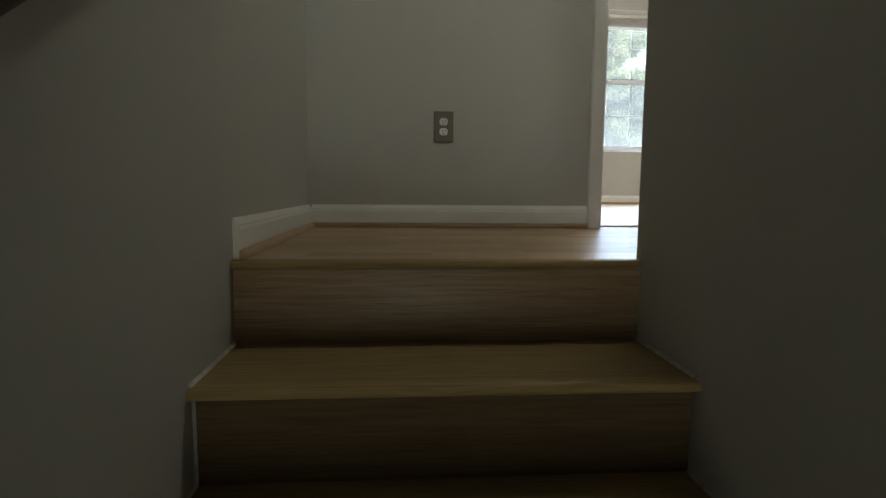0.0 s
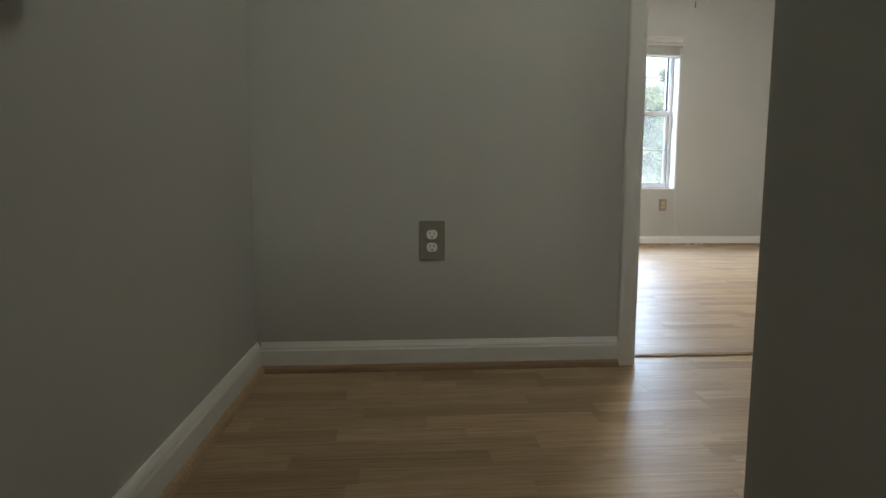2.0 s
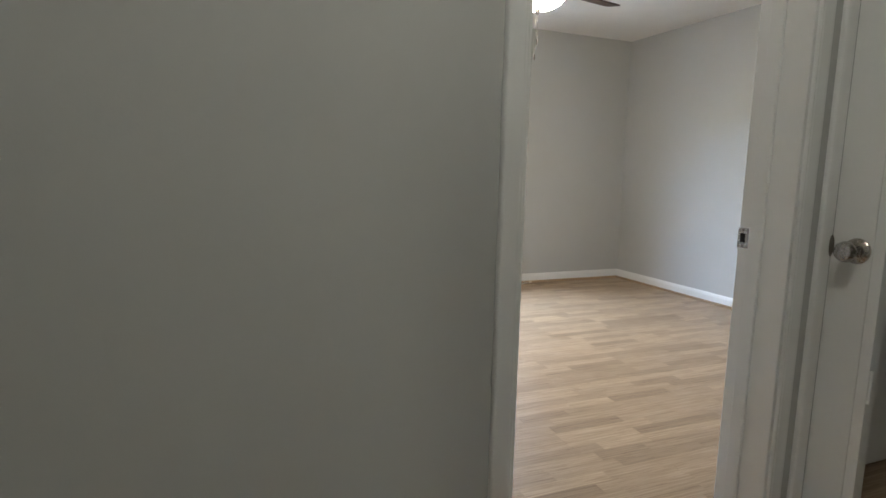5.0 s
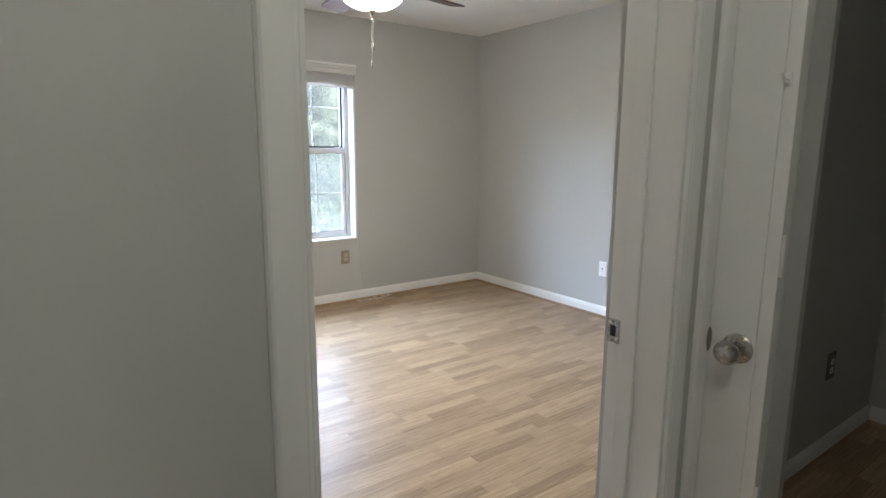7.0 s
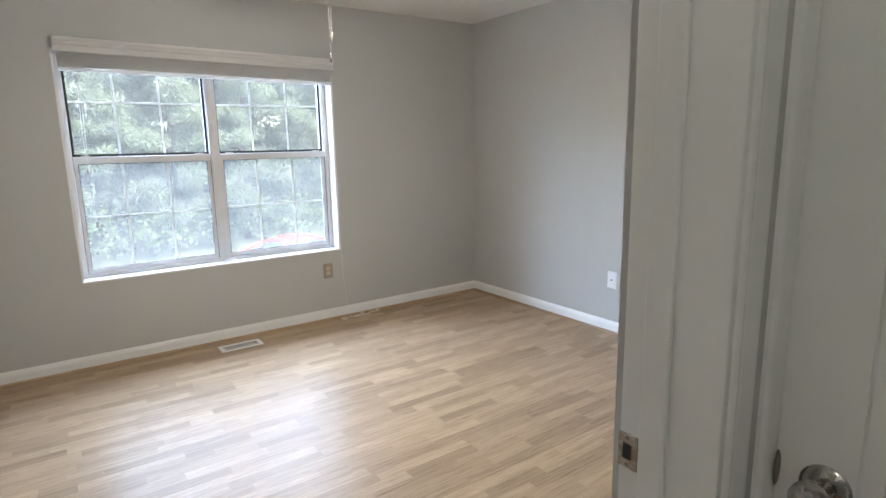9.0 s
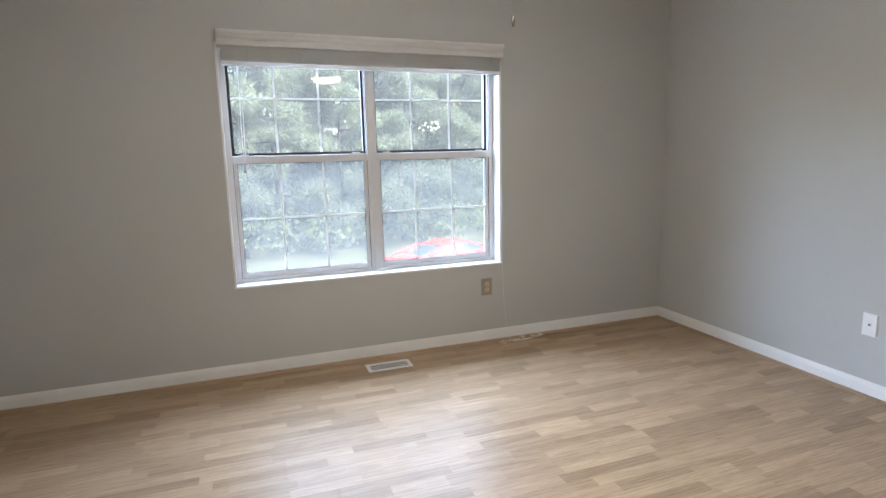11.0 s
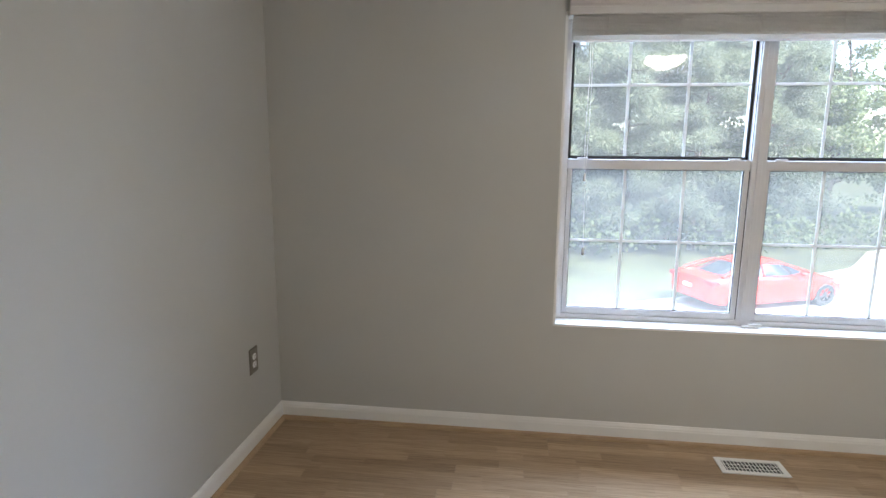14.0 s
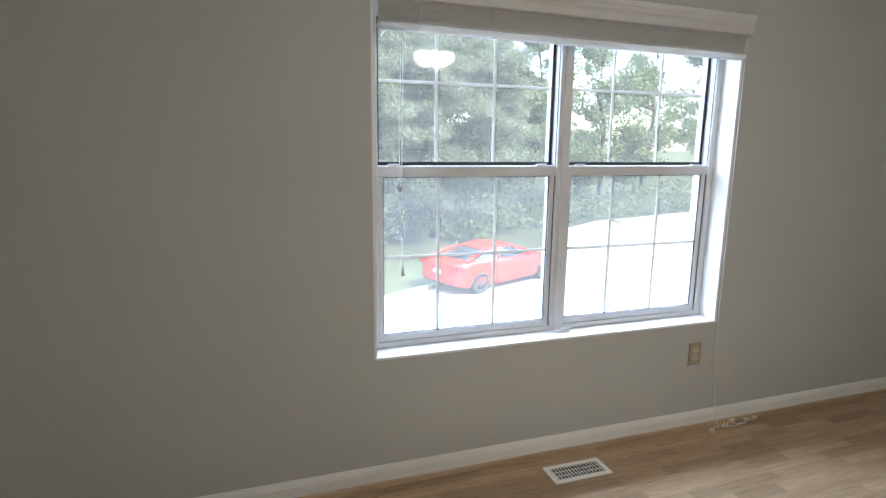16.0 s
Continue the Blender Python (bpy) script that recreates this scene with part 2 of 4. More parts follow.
CAR_GLASS = material("dark_car_glass", (0.03, 0.035, 0.04), 0.12)
CAR_GLASS.node_tree.nodes["Principled BSDF"].inputs["Specular IOR Level"].default_value = 0.45
TYRE = material("rubber_tyre", (0.02, 0.02, 0.02), 0.8)
RIM = material("dark_alloy_rim", (0.08, 0.08, 0.085), 0.35, 0.8)
LENS = material("clear_lamp_lens", (0.75, 0.75, 0.74), 0.12)
TAIL = material("red_lamp_lens", (0.35, 0.01, 0.01), 0.15)


def leaf_material(name, low, high):
    def build(nt, b):
        ge = nt.nodes.new("ShaderNodeNewGeometry")
        nt.links.new(ramp(nt, ge.outputs["Random Per Island"], [(0.0, low), (1.0, high)]), b.inputs["Base Color"])
        b.inputs["Transmission Weight"].default_value = 0.0
        tl = nt.nodes.new("ShaderNodeBsdfTranslucent")
        nt.links.new(ramp(nt, ge.outputs["Random Per Island"], [(0.0, low), (1.0, high)]), tl.inputs[0])
        mx = nt.nodes.new("ShaderNodeMixShader")
        mx.inputs[0].default_value = 0.4
        nt.links.new(b.outputs[0], mx.inputs[1])
        nt.links.new(tl.outputs[0], mx.inputs[2])
        nt.links.new(mx.outputs[0], nt.nodes["Material Output"].inputs[0])
    return build


PINE = material("soft_pine_needles", (0.08, 0.11, 0.05), 0.7, 0, leaf_material("p", (0.1, 0.13, 0.085), (0.23, 0.27, 0.19)))
LEAF = material("broad_leaves", (0.07, 0.11, 0.03), 0.6, 0, leaf_material("l", (0.075, 0.11, 0.05), (0.18, 0.23, 0.11)))


# ---- building helpers ----
def box(bm, x0, x1, y0, y1, z0, z1, bevel=0.0, segs=2):
    r = bmesh.ops.create_cube(bm, size=1)
    vs = r["verts"]
    for v in vs:
        v.co = ((x0 + x1) / 2 + v.co.x * (x1 - x0), (y0 + y1) / 2 + v.co.y * (y1 - y0), (z0 + z1) / 2 + v.co.z * (z1 - z0))
    if bevel:
        es = {e for v in vs for e in v.link_edges}
        bmesh.ops.bevel(bm, geom=list(es), offset=bevel, segments=segs, affect="EDGES", profile=0.5)
    return bm


def boxes(*args, bevel=0.0):
    bm = bmesh.new()
    for a in args:
        box(bm, *a, bevel=bevel)
    return bm


def sweep(bm, profile, a, b, out, up=(0, 0, 1)):
    """A moulding: a closed profile of (out, up) pairs, drawn straight from a to b."""
    a, b, out, up = Vector(a), Vector(b), Vector(out), Vector(up)
    r1 = [bm.verts.new(a + out * p + up * q) for p, q in profile]
    r2 = [bm.verts.new(b + out * p + up * q) for p, q in profile]
    n = len(profile)
    for i in range(n):
        bm.faces.new((r1[i], r1[(i + 1) % n], r2[(i + 1) % n], r2[i]))
    bm.faces.new(r1[::-1])
    bm.faces.new(r2)
    bmesh.ops.recalc_face_normals(bm, faces=bm.faces[:])
    return bm


def lathe(bm, profile, axis_m=None, segs=32):
    """Turns (radius, height) pairs round z."""
    m = axis_m or Matrix.Identity(4)
    rings = []
    for r, z in profile:
        if r < 1e-5:
            rings.append([bm.verts.new(m @ Vector((0, 0, z)))])
        else:
            rings.append([bm.verts.new(m @ Vector((r * math.cos(2 * math.pi * i / segs), r * math.sin(2 * math.pi * i / segs), z))) for i in range(segs)])
    for a, b in zip(rings, rings[1:]):
        for i in range(segs):
            j = (i + 1) % segs
            if len(a) == 1 and len(b) > 1:
                bm.faces.new((a[0], b[i], b[j]))
            elif len(b) == 1 and len(a) > 1:
                bm.faces.new((a[i], a[j], b[0]))
            elif len(a) > 1:
                bm.faces.new((a[i], a[j], b[j], b[i]))
    bmesh.ops.recalc_face_normals(bm, faces=bm.faces[:])
    return bm


def tube(bm, pts, radius, segs=8):
    """A round cord or bar through the points; radius may be one number or one for each point."""
    pts = [Vector(p) for p in pts]
    rs = radius if isinstance(radius, (list, tuple)) else [radius] * len(pts)
    rings = []
    for i, p in enumerate(pts):
        d = (pts[min(i + 1, len(pts) - 1)] - pts[max(i - 1, 0)]).normalized()
        q = d.to_track_quat("Z", "Y")
        rings.append([bm.verts.new(p + q @ Vector((rs[i] * math.cos(2 * math.pi * k / segs), rs[i] * math.sin(2 * math.pi * k / segs), 0))) for k in range(segs)])
    for a, b in zip(rings, rings[1:]):
        for k in range(segs):
            bm.faces.new((a[k], a[(k + 1) % segs], b[(k + 1) % segs], b[k]))
    bm.faces.new(rings[0][::-1])
    bm.faces.new(rings[-1])
    return bm


def part(name, bm, mat, parent=None, label="", smooth=False):
    me = bpy.data.meshes.new(name)
    bm.normal_update()
    if smooth:
        for f in bm.faces:
            f.smooth = True
    bm.to_mesh(me)
    bm.free()
    me.materials.append(mat)
    if smooth:
        me.set_sharp_from_angle(angle=radians(40))
    ob = new(name, me)
    if parent:
        ob.parent = parent
    if label:
        ob["label"] = label
    return ob


def setting(name, bm, mat, label, category):
    return tagged(part(name, bm, mat), label, category, kind="structure")


def thing(name, at, label, category, group="", rz=0.0):
    ob = new(name)
    ob.empty_display_size = 0.1
    ob.matrix_world = pose(*at, 0, 0, rz)
    return tagged(ob, label, category, group)


# ---- plan ----
H = 2.44                       # ceiling
STAIR_W = 0.927                # stairwell, from the wall at x = 0
WALL_END = -1.0                # end of the wall between stairs and hall
LAND_Y = -1.028                 # edge of the landing
RUN, RISE, STEPS = 0.277, 0.19, 13
DOOR_L, DOOR_R, DOOR_H = 1.198, 2.008, 2.04
WALL_T = 0.155                 # thickness of the wall between landing and bedroom
ROOM_L, ROOM_R, ROOM_N = 0.045, 4.602, 3.792
WIN_L, WIN_R, WIN_B, WIN_T = 1.443, 3.2, 0.578, 1.985
HALL_Y, HALL_END = 0.222, 4.222 # second stretch of the hall wall, and the end wall
LOW = -RISE * STEPS            # floor at the foot of the stairs
GROUND = -2.55
POST = 2.163                   # end of the short wall between the two doors
LOW_Y = LAND_Y - RUN * STEPS

# ---- walls, floors, ceilings ----
setting("wall_stair_left", boxes((-0.14, 0, LOW_Y - 2.4, WALL_T, LOW - 0.1, H)), WALL, "greige painted wall beside the stairs", "wall")
setting("wall_stair_right", boxes((STAIR_W, STAIR_W + 0.12, LOW_Y - 2.4, WALL_END, LOW - 0.1, H)), WALL, "greige painted wall ending at the landing", "wall")
setting("wall_landing", boxes((0, DOOR_L - 0.02, 0, WALL_T, 0, H), (DOOR_L - 0.02, DOOR_R + 0.02, 0, WALL_T, DOOR_H + 0.02, H), (DOOR_R + 0.02, POST, 0, WALL_T, 0, H)), WALL,
        "greige painted wall with the bedroom doorway", "wall")
setting("wall_hall", boxes((POST, 3.098, HALL_Y, 0.29, DOOR_H + 0.02, H), (3.098, HALL_END, HALL_Y, 0.29, 0, H)), WALL, "greige painted hall wall beside a white door", "wall")
setting("wall_hall_end", boxes((HALL_END, HALL_END + 0.1, -1.15, 0.29, 0, H)), WALL, "greige painted end wall of the hall", "wall")
setting("wall_hall_south", boxes((STAIR_W + 0.12, HALL_END, -1.15, WALL_END, -0.19, H)), WALL, "greige painted wall along the hall", "wall")
setting("wall_bedroom_west", boxes((ROOM_L - 0.12, ROOM_L, WALL_T, ROOM_N, -0.12, H)), WALL, "greige painted bedroom wall with an outlet", "wall")
setting("wall_bedroom_east", boxes((ROOM_R, ROOM_R + 0.12, WALL_T, ROOM_N, -0.12, H)), WALL, "greige painted bedroom wall with two wall plates", "wall")
setting("wall_bedroom_south", boxes((2.2, ROOM_R, 0.291, 0.312, -0.1, H), (2.2, 2.22, WALL_T, 0.291, -0.1, H)), WALL, "greige painted bedroom wall beside the doorway", "wall")
setting("wall_window", boxes((ROOM_L - 0.12, WIN_L - 0.012, ROOM_N, 4.042, GROUND, H), (WIN_R + 0.012, ROOM_R + 0.12, ROOM_N, 4.042, GROUND, H),
                             (WIN_L - 0.012, WIN_R + 0.012, ROOM_N, 4.042, GROUND, WIN_B - 0.012), (WIN_L - 0.012, WIN_R + 0.012, ROOM_N, 4.0, WIN_T + 0.012, H)), WALL, "greige painted wall with a wide window", "wall")
setting("ceiling", boxes((-0.14, ROOM_R + 0.12, LOW_Y - 2.4, 4.042, H, H + 0.15)), CEIL, "white ceiling with a rough stippled texture", "ceiling")
# unseen wall; its opening is added to let fill light up the stairs
setting("wall_foot", boxes((-0.14, 0.05, LOW_Y - 2.5, LOW_Y - 2.4, LOW, H), (0.88, STAIR_W + 0.12, LOW_Y - 2.5, LOW_Y - 2.4, LOW, H), (0.05, 0.88, LOW_Y - 2.5, LOW_Y - 2.4, LOW + 2.05, H)), WALL, "plain unseen wall with an opening added for the stair fill light", "wall")
setting("floor_lower", boxes((-0.14, STAIR_W + 0.12, LOW_Y - 2.4, LOW_Y, LOW - 0.1, LOW)), OAK, "wood floor at the foot of the stairs", "floor")
floor_landing = setting("floor_landing", boxes((0, HALL_END, LAND_Y + 0.005, 0.0, -0.19, -0.006), (POST, HALL_END, 0, 0.29, -0.1, -0.006)), OAK, "light oak laminate landing floor", "floor")
floor_bedroom = setting("floor_bedroom", boxes((ROOM_L, 2.2, WALL_T, 0.312, -0.12, -0.006), (ROOM_L, ROOM_R, 0.312, ROOM_N, -0.12, -0.006), (DOOR_L, DOOR_R, 0, WALL_T, -0.12, -0.006)), OAK, "light oak laminate bedroom floor with a soft sheen", "floor")

# ---- trim ----
BASE = [(0, 0), (0.013, 0), (0.013, 0.066), (0.0105, 0.072), (0.0105, 0.076), (0.006, 0.086), (0.004, 0.092), (0, 0.092)]
SHOE = [(0.013, 0)] + [(0.013 + 0.015 * math.cos(a * math.pi / 10), 0.021 * math.sin(a * math.pi / 10)) for a in range(6)]


def baseboard(a, b, out, label="white baseboard with a rounded top edge"):
    bb = setting("baseboard", sweep(bmesh.new(), BASE, a, b, out), TRIM, label, "baseboard")
    d = Vector(out) * 0.0002
    part("shoe_moulding", sweep(bmesh.new(), SHOE, Vector(a) + d, Vector(b) + d, out), OAK_TRIM, bb, "honey oak quarter-round moulding")
    return bb


baseboard((0, LAND_Y + 0.012, 0), (0, -0.0, 0), (1, 0, 0))
baseboard((0.0131, 0, 0), (DOOR_L - 0.0625, 0, 0), (0, -1, 0))
baseboard((3.215, HALL_Y, 0), (HALL_END, HALL_Y, 0), (0, -1, 0))
baseboard((HALL_END, LAND_Y, 0), (HALL_END, HALL_Y - 0.0131, 0), (-1, 0, 0))
baseboard((ROOM_L, ROOM_N, 0), (ROOM_R, ROOM_N, 0), (0, -1, 0))
baseboard((ROOM_L, 0.6, 0), (ROOM_L, ROOM_N - 0.0131, 0), (1, 0, 0))
baseboard((ROOM_R, 0.6, 0), (ROOM_R, ROOM_N - 0.0131, 0), (-1, 0, 0))

CASING = [(0, 0), (0, 0.052), (0.006, 0.052), (0.0105, 0.0495), (0.0125, 0.046), (0.013, 0.04), (0.013, 0.036), (0.0115, 0.012), (0.0105, 0.008), (0.0105, 0.003), (0.008, 0)]


def casing_set(x0, x1, y, top, outward):
    """Casing round a doorway on the wall plane y: two uprights and a head."""
    c = tagged(thing("door_casing", (0, 0, 0), "white moulded door casing round the doorway", "door casing"), kind="structure")
    o = (0, outward, 0)
    part("upright", sweep(bmesh.new(), CASING, (x0, y, 0), (x0, y, top), o, (-1, 0, 0)), TRIM, c)
    part("upright", sweep(bmesh.new(), CASING, (x1, y, 0), (x1, y, top), o, (1, 0, 0)), TRIM, c)
    part("head", sweep(bmesh.new(), CASING, (x0 - 0.052, y, top), (x1 + 0.052, y, top), o, (0, 0, 1)), TRIM, c)
    return c


casing_set(DOOR_L - 0.01, DOOR_R + 0.012, 0, DOOR_H + 0.005, -1)
casing_set(DOOR_L - 0.01, DOOR_R + 0.012, WALL_T, DOOR_H + 0.005, 1)
jamb = tagged(thing("door_frame", (0, 0, 0), "white painted frame of the open bedroom doorway", "door frame"), kind="structure")
part("jamb", boxes((DOOR_L - 0.019, DOOR_L, -0.002, WALL_T + 0.002, 0, DOOR_H), bevel=0.002), TRIM, jamb)
part("jamb", boxes((DOOR_R, DOOR_R + 0.019, -0.002, WALL_T + 0.002, 0, DOOR_H), bevel=0.002), TRIM, jamb)
part("head_jamb", boxes((DOOR_L - 0.019, DOOR_R + 0.019, -0.002, WALL_T + 0.002, DOOR_H, DOOR_H + 0.019), bevel=0.002), TRIM, jamb)
part("door_stop", boxes((DOOR_L, DOOR_L + 0.011, 0.075, 0.117, 0, DOOR_H), bevel=0.003), TRIM, jamb)
part("door_stop", boxes((DOOR_R - 0.011, DOOR_R, 0.075, 0.117, 0, DOOR_H), bevel=0.003), TRIM, jamb)
strike = part("strike_plate", boxes((DOOR_R - 0.003, DOOR_R - 0.0002, 0.122, 0.158, 0.894, 0.952), bevel=0.001), NICKEL, jamb, "worn nickel strike plate")
part("latch_hole", boxes((DOOR_R - 0.0045, DOOR_R - 0.0028, 0.134, 0.148, 0.91, 0.936)), SLOT, strike)
for z in (0.9, 0.946):
    part("screw", lathe(bmesh.new(), [(0, 0.0012), (0.003, 0.0008), (0.0035, 0)], pose(DOOR_R - 0.003, 0.141, z, 0, -90, 0), 12), STEEL, strike)
thr = setting("threshold", sweep(bmesh.new(), [(-0.036, 0.0005), (-0.034, 0.004), (-0.022, 0.0085), (0.022, 0.0085), (0.034, 0.004), (0.036, 0.0005)], (DOOR_L + 0.001, 0.1, 0), (DOOR_R - 0.001, 0.1, 0), (0, 1, 0)),
              OAK_TRIM, "honey oak transition strip in the doorway", "threshold")

# ---- narrow leaf standing open beside the doorway, and the hall door beyond it ----
leaf = tagged(thing("door_1", (2.165, -0.142, 0), "narrow white closet door with a nickel knob, closed", "door"), kind="structure")
slab = boxes((0, 0.036, 0.0295, 0.1345, 0.012, 2.05), (0, 0.036, 0, 0.0265, 0.012, 2.05), (0.003, 0.036, 0.026, 0.03, 0.012, 2.05), bevel=0.0012)
part("slab", slab, TRIM, leaf)
# near-black strip paints the shade in the gap beside the slab
part("seam", boxes((-0.0004, 0.03, 0.1352, 0.1375, 0.012, 2.05)), SLOT, leaf, "black strip for the shaded gap along the latch edge")
for z in (0.56, 1.13, 1.87):
    part("hinge", tube(bmesh.new(), [(0.004, -0.004, z - 0.045), (0.004, -0.004, z + 0.045)], 0.004, 12), TRIM, leaf, "painted-over hinge knuckle")
knob = part("knob", lathe(bmesh.new(), [(0, 0.066), (0.016, 0.066), (0.022, 0.064), (0.0262, 0.057), (0.0275, 0.048), (0.025, 0.04), (0.017, 0.033), (0.0125, 0.026), (0.0125, 0.012)], pose(0, 0.066, 0.91, 0, -90, 0), 40), NICKEL, leaf, "satin nickel knob", True)
part("rose", lathe(bmesh.new(), [(0, 0.013), (0.013, 0.013), (0.029, 0.009), (0.034, 0.004), (0.034, 0.0)], pose(0, 0.066, 0.91, 0, -90, 0), 40), NICKEL, knob, "", True)
bm = boxes((-0.006, -0.0003, 0.012, 0.026, 1.474, 1.5), bevel=0.002)
tube(bm, [(-0.004, 0.019, 1.483), (-0.022, 0.018, 1.483), (-0.034, 0.017, 1.489), (-0.04, 0.016, 1.498)], [0.0045, 0.0045, 0.004, 0.003], 10)
part("coat_hook", bm, PLASTIC, leaf, "small white hook", True)
hall_door = tagged(thing("door_2", (2.23, 0.235, 0), "white painted hall door, closed, with painted hinges", "door"), kind="structure")
width = 0.845
part("slab", boxes((0, width, 0, 0.035, 0.012, 2.035), bevel=0.0015), TRIM, hall_door)
for z in (0.34, 1.09, 1.84):
    hb = boxes((width - 0.03, width - 0.001, -0.002, -0.0002, z - 0.045, z + 0.045), bevel=0.0006)
    tube(hb, [(width + 0.003, -0.007, z - 0.046), (width + 0.003, -0.007, z + 0.046)], 0.007, 12)
    part("hinge", hb, TRIM, hall_door, "painted-over butt hinge")
hall_frame = tagged(thing("door_frame", (0, 0, 0), "white painted door frame of the hall door", "door frame"), kind="structure")
part("jamb", boxes((3.079, 3.097, 0.15, 0.289, 0, DOOR_H), bevel=0.002), TRIM, hall_frame)
part("upright", sweep(bmesh.new(), [(p * 3.4, q * 2.1) for p, q in CASING], (3.098, HALL_Y - 0.0005, 0), (3.098, HALL_Y - 0.0005, DOOR_H + 0.02), (0, -1, 0), (1, 0, 0)), TRIM, hall_frame)
part("head", sweep(bmesh.new(), [(p * 3.4, q * 2.1) for p, q in CASING], (2.17, HALL_Y - 0.0005, DOOR_H + 0.02), (3.2, HALL_Y - 0.0005, DOOR_H + 0.02), (0, -1, 0)), TRIM, hall_frame)
part("upright", sweep(bmesh.new(), CASING, (POST, 0, 0), (POST, 0, DOOR_H + 0.06), (0, -1, 0), (-1, 0, 0)), TRIM, hall_frame)
sl = lathe(bmesh.new(), [(0, 0.0022), (0.02, 0.0022), (0.024, 0.0)], pose(2.153, -0.0145, 0.917, 90, 0, 0), 24)
for v in sl.verts:
    v.co.x = 2.153 + (v.co.x - 2.153) * 0.42
    v.co.z = 0.917 + (v.co.z - 0.917) * 1.25
part("strike_lip", sl, STEEL, hall_frame, "dull metal strike lip")

# ---- stairs ----
stairs = tagged(thing("stairs", (0, 0, 0), "oak laminate stairs with shade-darkened risers between painted walls", "stairs"), kind="structure")
for k in range(STEPS):
    y, z = LAND_Y - RUN * k, -RISE * k
    x1 = STAIR_W
    if k:
        tr = boxes((0.0005, x1 - 0.0005, y + 0.02, y + RUN + 0.035, z - 0.022, z - 0.0006))
        part("tread", tr, TREAD, stairs)
    nose = [(0.022, -0.022), (0.022, 0.0)] + [(-0.011 * math.sin(a * math.pi / 8), -0.011 + 0.011 * math.cos(a * math.pi / 8)) for a in range(9)]
    part("nosing", sweep(bmesh.new(), nose, (0.001, y, z), (x1 - 0.001, y, z), (0, 1, 0)), TREAD, stairs, "", True)
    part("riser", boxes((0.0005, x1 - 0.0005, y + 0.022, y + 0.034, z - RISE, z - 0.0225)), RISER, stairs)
    if k:
        cb = sweep(bmesh.new(), [(0, 0), (0.006, 0), (0, 0.006)], (0.0002, y, z), (0.0002, y + RUN + 0.02, z), (1, 0, 0))
        sweep(cb, [(0, 0), (0.006, 0), (0, 0.006)], (x1 - 0.0002, y, z), (x1 - 0.0002, y + RUN + 0.02, z), (-1, 0, 0))
        part("caulk_bead", cb, CAULK, stairs, "white caulk line")
    cv = sweep(bmesh.new(), [(0, 0), (0.005, 0), (0, 0.005)], (0.0002, y + 0.0215, z - RISE), (0.0002, y + 0.0215, z - 0.023), (1, 0, 0), (0, -1, 0))
    part("caulk_bead", cv, CAULK, stairs, "white caulk line")

rail_dir = Vector((0, RUN, RISE)).normalized()
p_top = Vector((0.05, -1.0, 0.872))
p_low = p_top - rail_dir * 3.9
rail = thing("handrail", (0, 0, 0), "dark-stained wooden handrail on the stair wall", "handrail")
prof = [(p * 0.78, q * 0.78) for p, q in ((-0.026, -0.02), (-0.02, -0.028), (0.02, -0.028), (0.026, -0.02), (0.028, 0.004), (0.022, 0.022), (0.01, 0.03), (-0.01, 0.03), (-0.022, 0.022), (-0.028, 0.004))]
part("rail", sweep(bmesh.new(), prof, p_low, p_top, (1, 0, 0), rail_dir.cross(Vector((1, 0, 0))) * -1), DARK_WOOD, rail, "", True)
for d in (0.35, 1.55, 2.75):
    q = p_top - rail_dir * d
    br = tube(bmesh.new(), [(0.0, q.y, q.z - 0.075), (0.035, q.y, q.z - 0.075), (0.048, q.y, q.z - 0.055), (0.05, q.y, q.z - 0.02)], 0.006, 10)
    lathe(br, [(0, 0.006), (0.02, 0.005), (0.024, 0)], pose(0.0, q.y, q.z - 0.075, 0, 90, 0), 20)
    part("bracket", br, NICKEL, rail, "metal wall bracket", True)


